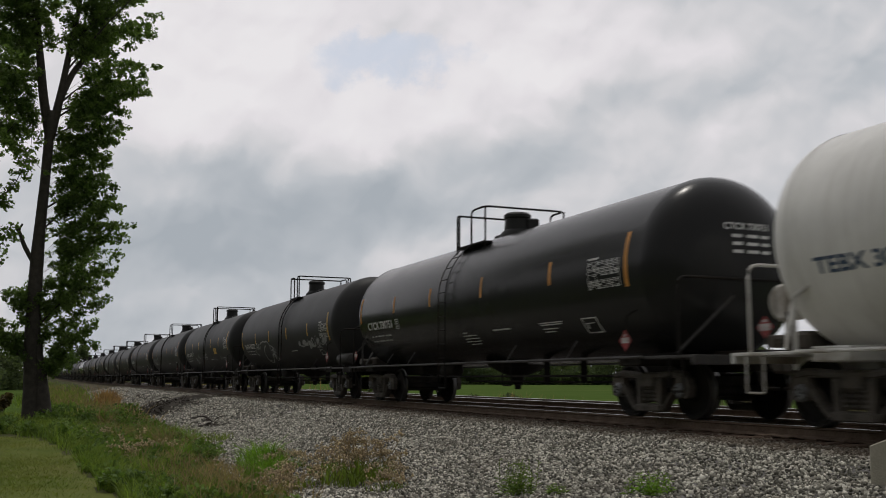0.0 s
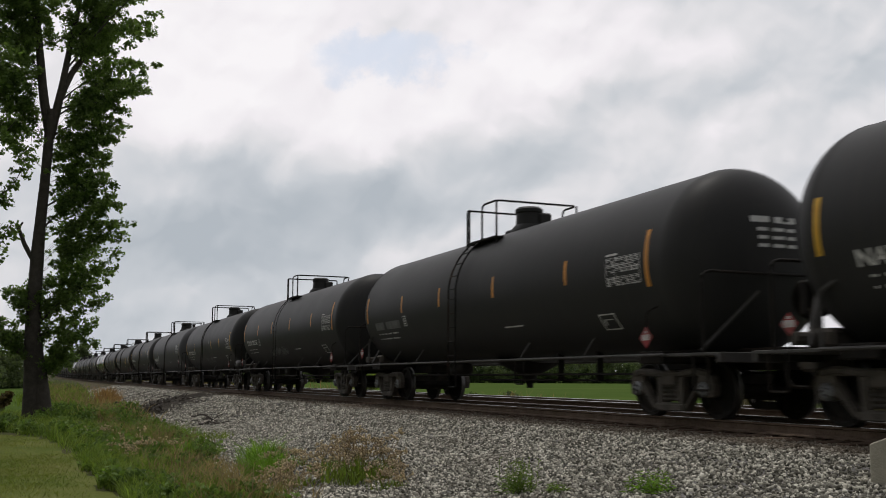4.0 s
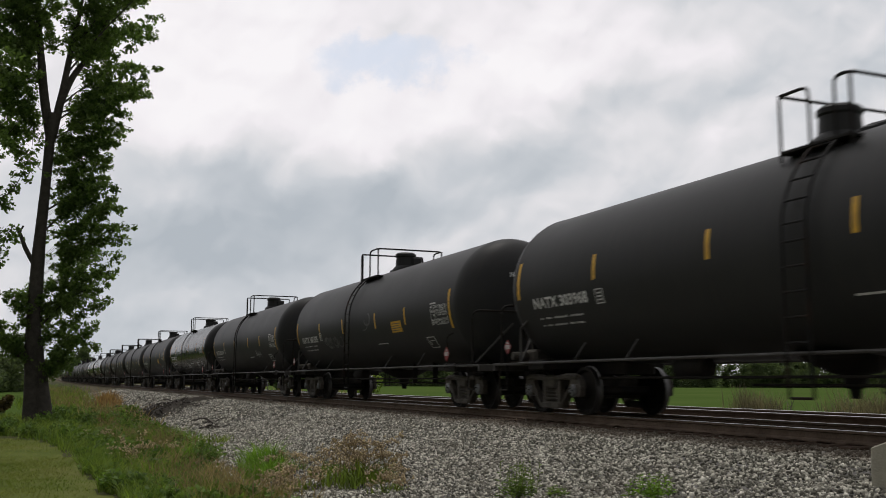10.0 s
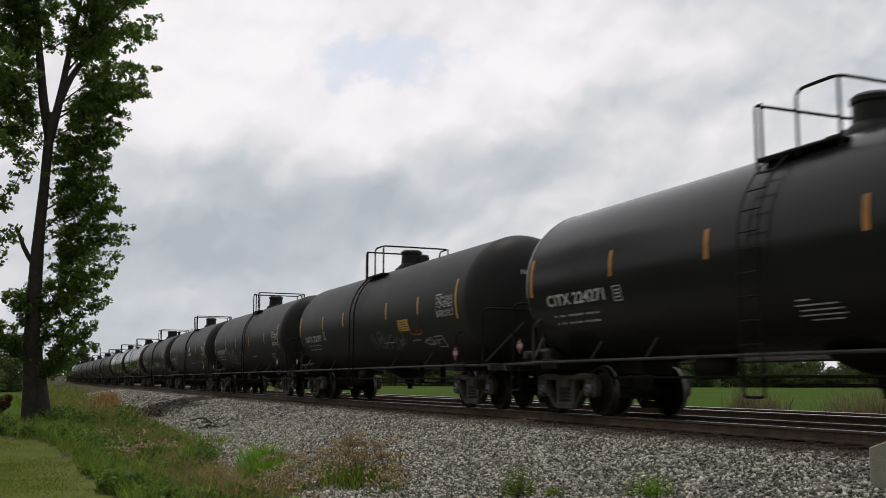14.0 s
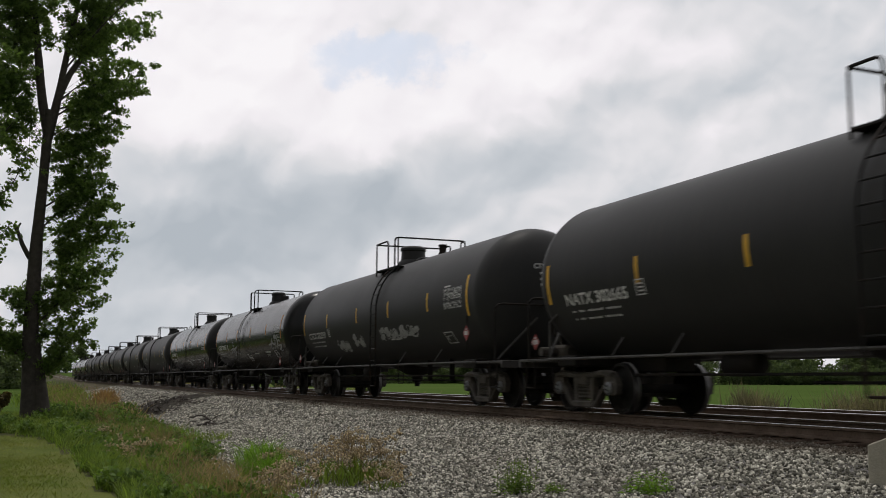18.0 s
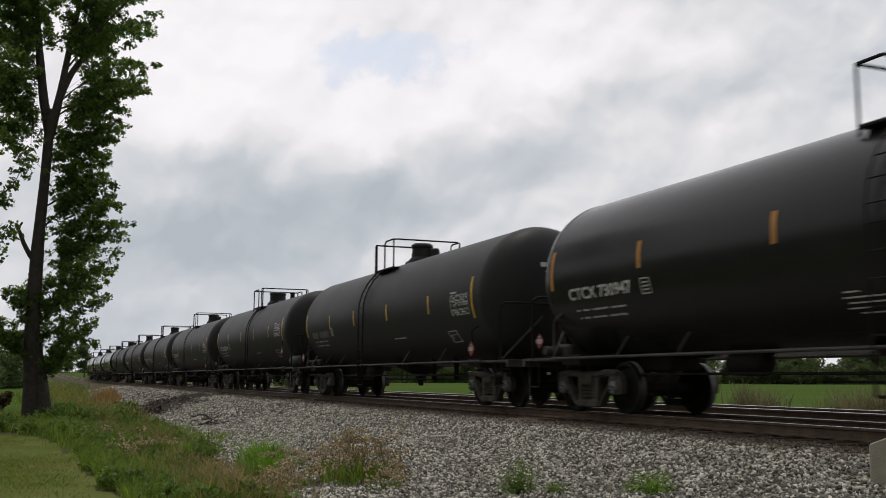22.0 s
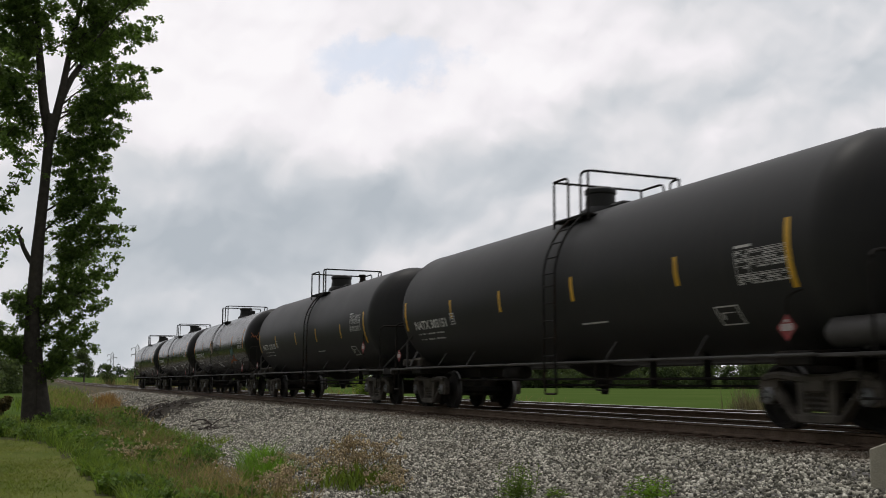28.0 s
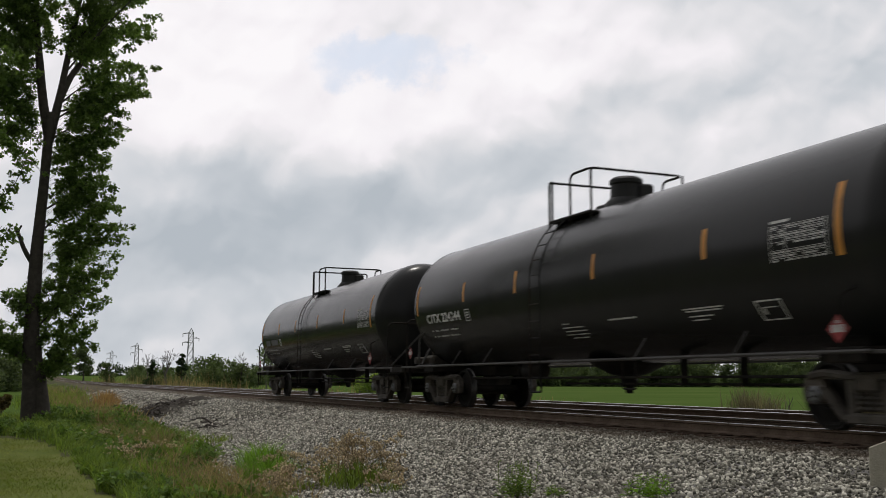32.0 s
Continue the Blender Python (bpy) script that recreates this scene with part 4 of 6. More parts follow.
    bm.faces.new(vs[4:][::-1])
    for i in range(4):
        bm.faces.new((vs[i], vs[4 + i], vs[4 + (i + 1) % 4], vs[(i + 1) % 4]))
    bmesh.ops.recalc_face_normals(bm, faces=bm.faces)
    sign = part("hazard_placard", bm, "placard_red", car, "red and white diamond hazard placard")
    part("placard_band", box(bmesh.new(), px - 0.105, px + 0.105, py - 0.004, py - 0.002, pz - 0.045, pz + 0.05), "placard_white", sign)
    part("placard_top", box(bmesh.new(), px - 0.035, px + 0.035, py - 0.004, py - 0.002, pz + 0.068, pz + 0.105), "placard_white", sign)
    bm = rod(bmesh.new(), (px, py + 0.03, pz - 0.38), (px, py + 0.03, pz + 0.2), 0.012, 6)
    if s > 0:
        pipe(bm, [(px, py + 0.03, pz + 0.2), (px + 0.02, py, pz + 0.42), (px + 0.2, py + 0.1, pz + 0.5)], 0.016, 6, 0.1)
    part("placard_holder", bm, "underframe", car)


STRIPES = {"a": (-4.42, -1.80, 1.24, 4.38), "b": (-4.40, -1.20, 1.65, 4.60), "c": (-4.33, -1.62, 1.62, 4.08), "d": (-4.36, -2.02, 2.10, 4.55), "e": (-4.31, -1.68, 1.36, 4.55)}


def make_car(tank, tape, style, reservoir, full_ladder, lay, tilt, name="tank_car"):
    """One tank car, at the origin, its front towards +x."""
    white = tank == "white_tank"
    frame_mat = "white_frame" if white else "underframe"
    car = new(name)
    smooth(part("tank_barrel", tank_shell(), tank, car), 8)
    for s in (-1, 1):
        smooth(part("tank_head", tank_head(s), tank, car), 50)
        make_truck(car, s * 6.88, "truck_steel")
        make_end(car, s, frame_mat, style)
    make_platform(car, style, frame_mat)
    make_ladder(car, "ladder_black", *((-0.98, -0.56) if style == "R" else (0.48, 0.92)), full_ladder)
    for s in (-1, 1):
        part("side_handrail", rod(bmesh.new(), (-7.4, s * 1.52, 0.995), (7.4, s * 1.52, 0.995), 0.026, 8), "rail_pale" if not white else frame_mat, car)
    for x in (-5.2, -3.5, 2.4, 4.9):
        part("rail_bracket", rod(bmesh.new(), (x, -1.51, 0.995), (x + 0.06, -1.30, 1.34), 0.014, 6), "rail_pale" if not white else frame_mat, car)
    # bottom fittings
    bm = lathe(bmesh.new(), [(0.8, 1.06), (0.7, 0.94), (0.34, 0.76), (0.17, 0.72), (0.15, 0.56), (0.09, 0.53), (0.07, 0.40), (0.0001, 0.40)], 20, Matrix.Translation((-0.02, 0, 0)))
    part("outlet_valve", bm, "underframe", car)
    part("brake_rod", rod(bmesh.new(), (-1.5, -0.55, 0.585), (6.2, -0.55, 0.585), 0.020, 6), "underframe", car)
    part("brake_pipe", rod(bmesh.new(), (-6.0, -0.75, 0.70), (6.2, -0.75, 0.70), 0.022, 6), "underframe", car)
    for x in (2.6, 4.1):
        part("pipe_hanger", box(bmesh.new(), x - 0.012, x + 0.012, -0.72, -0.58, 0.57, 1.2), "underframe", car)
    bm = pipe(bmesh.new(), [(1.6, -1.2, 1.05), (1.6, -1.2, 0.5), (2.0, -1.2, 0.5), (2.0, -1.2, 1.05)], 0.016, 6, 0.04)
    part("stirrup_step", bm, "underframe", car)
    bm = lathe(bmesh.new(), [(0.0001, -0.45), (0.15, -0.42), (0.19, -0.36), (0.19, 0.36), (0.15, 0.42), (0.0001, 0.45)], 16, Matrix.Translation((-3.2, -0.35, 0.86)) @ Matrix.Rotation(radians(90), 4, "Y"))
    smooth(part("brake_cylinder", bm, "underframe", car), 40)
    if reservoir:
        bm = lathe(bmesh.new(), [(0.0001, -0.58), (0.14, -0.55), (0.2, -0.46), (0.2, 0.46), (0.14, 0.55), (0.0001, 0.58)], 20, Matrix.Translation((7.85, -1.12, 1.28)) @ Matrix.Rotation(radians(90), 4, "Y"))
        smooth(part("air_reservoir", bm, "rail_pale", car, "grey cylindrical air tank on the end walkway"), 40)
    if tape:
        for x in STRIPES[lay]:
            part("reflective_stripe", patch(bmesh.new(), x - 0.05, x + 0.05, tilt - 8.4, tilt + 8.4), tape, car)
        for x, half in ((-7.32, 14), (7.14 if lay == "c" else 7.02, 17.5)):
            part("reflective_stripe", patch(bmesh.new(), x - 0.05, x + 0.05, tilt - half, tilt + half), tape, car)
        px = {"R": 0.0, "L": 0.15, "C": -0.12}[style] + (0.15 if lay == "c" else 0.0)
        pd = 0.35 * tilt + 4.5 if style == "C" else tilt - 3 + (1.2 if tilt > 0 else 3.2)
        # service data panel: rows of small marks in a ruled grid
        bm = bmesh.new()
        rng = random.Random(11)
        for i in range(9):
            d = 3.6 + pd * 0.85 - i * 2.05
            if i == 5:
                continue
            patch(bm, 5.80 + px, 6.82 + px, d - 0.12, d + 0.12, 0.005)
            for k in range(7):
                x = 5.83 + px + k * 0.143
                if rng.random() < 0.8:
                    patch(bm, x, x + rng.uniform(0.07, 0.12), d - 1.45, d - 0.55, 0.005)
        for x in (5.80 + px, 6.08 + px, 6.82 + px):
            patch(bm, x - 0.008, x + 0.008, -14.3 + pd * 0.85, 3.6 + pd * 0.85, 0.0055)
        patch(bm, 5.80 + px, 6.15 + px, 5.0 + pd * 0.85, 6.4 + pd * 0.85, 0.005)
        tagged(part("data_panel", bm, "stencil_white", car, "white stencilled service data grid"), kind="stuff")
        part("stencil_line", patch(bmesh.new(), 1.38, 2.24, -34.2, -33.0), "stencil_white", car)
        if tank == "black_gloss":
            bm = bmesh.new()
            for i, (a, b) in enumerate(((3.55, 4.5), (3.6, 4.45), (3.62, 4.2), (3.66, 4.05))):
                patch(bm, a, b, -32.6 - i * 2.5 + (0.9 if i == 1 else 0), -31.7 - i * 2.5 + (0.9 if i == 1 else 0))
            tagged(part("stencil_text", bm, "stencil_white", car), kind="stuff")
        bm = bmesh.new()
        for a, b, c, d in ((5.2, 5.72, -32.3, -31.4), (5.2, 5.72, -43.8, -42.9), (5.2, 5.23, -43.8, -31.4), (5.69, 5.72, -43.8, -31.4), (5.3, 5.6, -36.0, -35.4), (5.3, 5.34, -40, -35.4)):
            patch(bm, a, b, c, d)
        tagged(part("stencil_frame", bm, "stencil_white", car), kind="stuff")
        if tank == "black_gloss":
            bm = bmesh.new()
            for i, (a, b) in enumerate(((-0.25, 0.0), (-0.3, 0.45), (-0.25, 0.5), (-0.3, 0.5), (-0.15, 0.4))):
                patch(bm, a, b, -34.0 - i * 3.0, -33.1 - i * 3.0)
            tagged(part("stencil_block", bm, "stencil_white", car), kind="stuff")
        bm = bmesh.new()
        for a, b, c, d in ((-4.42, -4.16, -12.2, -11.5), (-4.42, -4.16, -21.5, -20.8), (-4.42, -4.40, -21.5, -11.5), (-4.18, -4.16, -21.5, -11.5), (-4.35, -4.22, -14.8, -13.8), (-4.35, -4.22, -17, -16), (-4.35, -4.22, -19.3, -18.3)):
            patch(bm, a, b, c, d)
        tagged(part("stencil_box", bm, "stencil_white", car), kind="stuff")
        bm = bmesh.new()
        rng = random.Random(29)
        for d in (-27.0, -32.6):
            x = -6.62
            for count in (2, 3, 8, 7) if d > -30 else (1, 3, 7, 8):
                for k in range(count):
                    patch(bm, x, x + 0.045, d - 0.8, d + rng.uniform(0.3, 0.9))
                    x += 0.066
                x += 0.10
        tagged(part("capacity_text", bm, "stencil_white", car), kind="stuff")
    return car


# the cars from the train's tail to its head: place at the start, marks, tank paint, stripe colour, platform style, air tank, full ladder, stripe layout and height, graffiti
G, W, F = "black_gloss", "black_matte", "grey_faded"
O, Y, D = "orange_tape", "yellow_tape", "faded_tape"
CARS = (
    (-473.92, "", G, O, "R", 0, 0, "a", 3, ()),
    (-455.77, "CITX 224244", G, O, "R", 0, 0, "a", 3, ()),
    (-437.76, "CTCX 731255", G, O, "R", 0, 0, "a", 3, ("tail_red",)),
    (-419.62, "NATX  310103", W, Y, "C", 0, 1, "b", -12, ()),
    (-401.67, "NATX 303151", W, Y, "L", 1, 1, "e", -8.5, ()),
    (-383.50, "NATX 303411", W, Y, "L", 0, 1, "e", -5, ("beside_mark",)),
    (-365.46, "CTCX 731571", W, O, "R", 0, 0, "b", -7, ()),
    (-347.35, "CTCX 732590", W, Y, "C", 1, 1, "b", -2, ()),
    (-329.17, "", W, Y, "R", 0, 1, "a", -5, ()),
    (-311.09, "CTCX 730947", G, O, "L", 0, 0, "b", 3, ()),
    (-292.92, "CTCX 730955", G, O, "R", 0, 0, "a", 3, ("two_tags",)),
    (-274.91, "CTCX 732597", W, Y, "C", 0, 1, "b", -2, ("long_tag",)),
    (-256.75, "NATX 302665", W, Y, "L", 0, 1, "c", -6, ("small_tag",)),
    (-238.63, "NATX 303107", W, Y, "L", 0, 1, "e", -6, ("outline_tag",)),
    (-220.60, "NATX 302597", W, Y, "R", 0, 1, "d", -0.5, ("yellow_panel", "faint_tag")),
    (-202.48, "CITX 224271", G, O, "R", 0, 0, "a", 3, ()),
    (-184.35, "NATX 302619", W, Y, "R", 0, 1, "c", -8, ("right_tag",)),
    (-166.20, "NATX 303305", W, Y, "R", 0, 1, "c", -8, ("yellow_panel", "faint_mid")),
    (-148.08, "NATX 303968", W, Y, "L", 0, 1, "b", 3, ()),
    (-129.95, "NATX 364470", F, D, "C", 0, 1, "b", -7.5, ()),
    (-111.64, "NATX 302902", W, Y, "R", 1, 1, "c", -6, ("low_marks",)),
    (-93.46, "DBUX 302536", W, O, "R", 0, 0, "a", 3, ("low_tag",)),
    (-75.35, "", W, O, "R", 0, 1, "a", 0, ()),
    (-57.24, "NATX 303442", W, Y, "L", 0, 1, "d", -1, ("yellow_panel", "three_tags")),
    (-38.97, "NATX 302822", W, Y, "L", 1, 1, "a", -7, ("big_tag",)),
    (-20.95, "CTCX 730751", G, O, "R", 0, 0, "a", 3, ()),
    (-2.70, "TEBX 30", "white_tank", "", "R", 0, 1, "a", 0, ()),
)
WORDS = {w: (letters(w, 0.225, 2.05 * len(w) / 11), letters(w, 0.12, 0.9 * len(w) / 11)) for w in dict.fromkeys(c[1] for c in CARS if c[1])}
STROKES = {
    "big_tag": ("spray_white", 0.055, [
        [(-4.89, -25.8), (-4.73, -33.0), (-4.49, -35.3)],
        [(-4.57, -25.1), (-4.26, -19.7), (-4.15, -26.2), (-3.88, -14.8), (-3.94, -26.8), (-3.49, -14.7), (-3.16, -14.3), (-2.95, -12.8), (-2.6, -14.9), (-2.34, -13.1), (-2.03, -16.9), (-1.86, -21.5), (-1.88, -29.7)],
        [(-2.54, -20.6), (-2.88, -22.4), (-3.18, -28.9), (-3.33, -41.7), (-3.29, -49.4), (-2.94, -52.2), (-2.5, -47.3), (-2.05, -38.2)],
        [(-3.41, -39.7), (-3.47, -48.9), (-2.95, -46.2)],
        [(-1.85, -20.2), (-1.19, -26.4), (-1.86, -28.4), (-1.18, -31.8), (-2.26, -37.6), (-1.45, -35.3), (-1.99, -45.0), (-1.13, -43.9), (-1.97, -48.6)]]),
    "two_tags": ("spray_white", 0.06, [
        [(4.71, -21.6), (5.16, -20.2), (5.51, -19.4)], [(5.44, -11.6), (5.27, -19.2), (5.05, -29.1), (5.48, -26.9)],
        [(5.48, -15.8), (5.58, -20.2), (5.7, -23.9), (5.98, -7.1), (6.01, -21.6), (5.64, -28.8)], [(5.97, -8.4), (6.35, -15.5), (6.09, -27.4)],
        [(6.68, -18.8), (6.69, -15.0), (6.35, -17.6), (6.24, -25.1), (6.78, -22.9), (6.84, -25.7), (6.22, -32.5), (6.85, -31.1)],
        [(-3.59, -21.8), (-2.85, -19.2), (-2.39, -22.3), (-2.84, -34.4)], [(-2.78, -7.3), (-2.85, -19.2), (-2.97, -34.2)],
        [(-3.61, -28.4), (-3.06, -22.9), (-2.47, -20.0), (-1.97, -17.2)], [(-2.48, -26.3), (-2.09, -27.9), (-1.73, -30.8)], [(-2.63, -13.6), (-2.91, -29.7)]]),
    "outline_tag": ("spray_white", 0.035, [[(-3.99, -13.8), (-3.87, -19.8), (-4.09, -26.4), (-4.03, -35.9), (-3.61, -43.6), (-2.96, -44.6), (-2.21, -45.6)], [(-3.8, -27.3), (-3.46, -15.7), (-3.45, -31.2), (-3.69, -24.7)], [(-3.17, -20.8), (-3.24, -34.8), (-3.0, -41.8)], [(-2.68, -17.1), (-2.85, -21.8), (-2.68, -25.1), (-2.37, -22.1), (-2.42, -17.5), (-2.68, -17.1)], [(-2.72, -27.7), (-2.87, -40.6), (-2.42, -31.4), (-2.09, -27.0), (-2.09, -35.2), (-2.22, -43.9)], [(-1.01, -22.0), (-0.84, -21.5), (-0.6, -28.3), (-0.77, -36.5), (-0.99, -37.2), (-1.05, -30.5), (-1.01, -22.0)], [(-0.6, -22.4), (-0.46, -24.1), (-0.58, -29.6)], [(-0.54, -29.7), (-0.41, -29.0), (-0.28, -33.1), (-0.42, -39.0)]]),
    "small_tag": ("stencil_white", 0.085, [
        [(1.02, -13.8), (1.27, 1.1), (1.41, -8.5), (1.52, 2.2)], [(1.69, 4.2), (1.86, 1.4), (1.75, -1.5), (1.57, 1.3), (1.69, 4.2)],
        [(1.0, -15.2), (1.52, -14.3), (2.13, -12.3)], [(1.41, -14.0), (1.82, -3.1), (1.85, -14.1), (2.15, -10.5)]]),
    "tail_red": ("spray_orange", 0.07, [[(2.9, -39.5), (3.17, -36.9), (3.55, -33.5), (3.94, -31.6), (4.62, -32.6)], [(3.5, -34.5), (4.1, -33.6), (4.7, -34.6)], [(4.1, -31.0), (4.3, -24.0), (4.5, -31.0)]]),
}
TAGS = {
    "tail_red": [("spray_tan", 2, -1.6, -1.15, -15, 8, 3, 0.09, 3.0), ("spray_white", 29, -1.5, -1.15, -4, 9, 2, 0.05, 2.0), ("spray_white", 3, -3.7, -3.1, -45, -30, -2, 0.05, 0.6), ("spray_teal", 33, 3.75, 4.05, -21, -17, 2, 0.09, 2.0), ("spray_teal", 34, 4.2, 4.5, -18, -13, 2, 0.09, 2.0)],
    "beside_mark": [("spray_white", 4, -3.6, -1.4, -30, -14, 5, 0.049, 0.6)],
    "two_tags": [],
    "long_tag": [("spray_white", 7, -3.8, -2.6, -44, -26, 4, 0.049, 2.0), ("spray_white", 8, -1.8, -1.1, -40, -22, 2, 0.056, 2.0), ("spray_white", 9, 0.8, 3.6, -33, -20, 7, 0.042, 1.6)],
    "small_tag": [],
    "outline_tag": [("spray_grey", 12, -4.0, -2.6, -30, -20, 4, 0.03, 0.5)],
    "faint_tag": [("spray_grey", 13, 0.5, 3.2, -44, -22, 6, 0.049, 0.4), ("spray_orange", 14, 3.6, 4.6, -30, -20, 2, 0.035, 0.4), ("spray_white", 15, 3.8, 5.0, -42, -32, 2, 0.028, 0.0)],
    "right_tag": [("spray_white", 16, 2.9, 3.8, -38, -20, -3, 0.035, 0.2)],
    "faint_mid": [("spray_grey", 17, -3.8, -2.0, -34, -18, 5, 0.035, 0.4), ("spray_grey", 18, 0.4, 1.2, -16, 0, 2, 0.035, 0.0)],
    "low_tag": [("spray_grey", 19, -2.8, 0.2, -42, -28, 9, 0.042, 0.8), ("spray_grey", 20, -0.5, -0.38, -38, -26, 1, 0.035, 0.0)],
    "low_marks": [("spray_grey", 27, -0.8, 1.6, -46, -32, 7, 0.035, 0.3), ("spray_white", 28, 0.95, 1.12, -8, 5, 1, 0.05, 0.0)],
    "three_tags": [("spray_white", 21, -3.9, -3.0, -44, -26, 2, 0.035, 0.0), ("spray_white", 22, -2.9, -2.1, -32, -20, 2, 0.035, 0.0), ("spray_white", 23, -0.5, 0.5, -38, -14, -3, 0.035, 0.0), ("spray_grey", 24, 2.2, 3.2, -42, -27, -3, 0.04, 0.0), ("spray_grey", 30, 4.3, 5.0, -40, -24, -3, 0.04, 0.0)],
    "big_tag": [("spray_grey", 26, -2.0, -1.1, -46, -24, 3, 0.05, 1.0), ("spray_white", 31, 2.9, 4.4, -30, -20, 5, 0.045, 1.0), ("spray_white", 32, 4.4, 6.6, -34, -16, 6, 0.04, 1.0)],
}


def letter_car(car, words, tags, white, deg):
    """Adds the marks and the graffiti of one car."""
    paint = "stencil_blue" if white else "stencil_white"
    cx = -5.72
    if words:
        (v, f), (hv, hf) = WORDS[words]
        bm = bmesh.new()
        vs = [bm.verts.new(on_tank(cx + (x if not white else x - 0.62), deg + math.degrees(y / RAD))) for x, y in v]
        for q in f:
            bm.faces.new([vs[i] for i in q])
        part("car_mark", bm, paint, car, ("dark blue" if white else "white") + " stencilled reporting mark")
        bm = bmesh.new()
        vs = [bm.verts.new((head_x(y, 3.12 + z) + 0.008, y + 0.02, 3.12 + z)) for y, z in hv]
        for q in hf:
            bm.faces.new([vs[i] for i in q])
    else:
        bm = bmesh.new()
        for a, b in ((-6.7, -6.0), (-5.8, -4.7)):
            patch(bm, a, b, deg - 4, deg + 4)
        part("car_mark", bm, "spray_grey", car, "worn illegible stencilled mark")
        bm = bmesh.new()
        for a, b in ((-0.4, -0.05), (0.05, 0.5)):
            vs = [bm.verts.new((head_x(y, z) + 0.008, y, z)) for y, z in ((a, 3.07), (b, 3.07), (b, 3.17), (a, 3.17))]
            bm.faces.new(vs)
    for i in range(3):
        z = 2.93 - i * 0.13
        for a, b in ((-0.3, -0.1), (-0.02, 0.22), (0.28, 0.46)):
            vs = [bm.verts.new((head_x(y, q) + 0.008, y, q)) for y, q in ((a, z), (b, z), (b, z + 0.055), (a, z + 0.055))]
            bm.faces.new(vs)
    tagged(part("head_mark", bm, paint, car, "small stencilled mark and lines on the tank's end"), kind="stuff")
    if "tail_red" in tags:
        # an orange scrawl across the tank's end
        bm = bmesh.new()
        for row in range(2):
            last = None
            for k in range(25):
                y = -1.32 + 0.055 * k
                z = 2.68 + 0.10 * row + 0.09 * math.sin(k * 0.9 + row * 2.1) + 0.05 * math.sin(k * 2.3 + row)
                pair = [bm.verts.new((head_x(y, z + d) + 0.01 + 0.002 * row, y, z + d)) for d in (-0.022, 0.022)]
                if last:
                    bm.faces.new((last[0], pair[0], pair[1], last[1]))
                last = pair
        tagged(part("graffiti", bm, "spray_orange", car, "orange sprayed scrawl on the tank's end"), kind="stuff")
    for tag in tags:
        if tag == "yellow_panel":
            sign = part("warning_panel", patch(bmesh.new(), 2.95, 3.75, -23, -11.5, 0.007), "yellow_tape", car, "yellow rectangular warning panel")
            bm = bmesh.new()
            for i in range(4):
                patch(bm, 3.03, 3.67 - 0.12 * (i % 2), -14.4 - i * 2.3, -13.6 - i * 2.3, 0.010)
            tagged(part("panel_line", bm, "spray_grey", sign), kind="stuff")
            continue
        if tag in STROKES:
            mat_name, wd, lines = STROKES[tag]
            bm = bmesh.new()
            for i, line in enumerate(lines):
                ribbon(bm, rounded(line), wd, 0.007 + 0.0006 * i)
            tagged(part("graffiti", bm, mat_name, car, "sprayed graffiti scrawl"), kind="stuff")
        for mat_name, seed, x0, x1, d0, d1, loops, wd, filled in TAGS[tag]:
            tagged(part("graffiti", scribble(seed, x0, x1, d0, d1, loops, wd, filled), mat_name, car, "sprayed graffiti scrawl"), kind="stuff")


TRAIN = []


def make_train():
    masters = {}
    for x, words, *key, tags in CARS:
        key = tuple(key)
        if key in masters:
            TRAIN.append(copy_thing(masters[key], pose(x, 0, rise(x))))
        else:
            car = make_car(*key)
            car.location = (x, 0, rise(x))
            masters[key] = car
            TRAIN.append(car)
    for car, (x, words, tank, tape, style, res, ladder, lay, tilt, tags) in zip(TRAIN, CARS):
        paint = {"black_gloss": "glossy black", "black_matte": "dull black", "grey_faded": "faded grey", "white_tank": "white"}[tank]
        stripes = {"orange_tape": "with orange stripes", "yellow_tape": "with yellow stripes", "faded_tape": "with worn stripes", "": "with blue lettering"}[tape]
        more = "and graffiti" if [t for t in tags if t != "yellow_panel"] else "and white stencils" if tape else ""
        tagged(car, f"{paint} tank car {stripes} {more} on rails".replace("  ", " "), "tank car", "tank cars of the freight train")
        letter_car(car, words, tags, tank == "white_tank", -15.6 if tilt > 0 else -23.0 if tank == F else -18.5)


make_train()


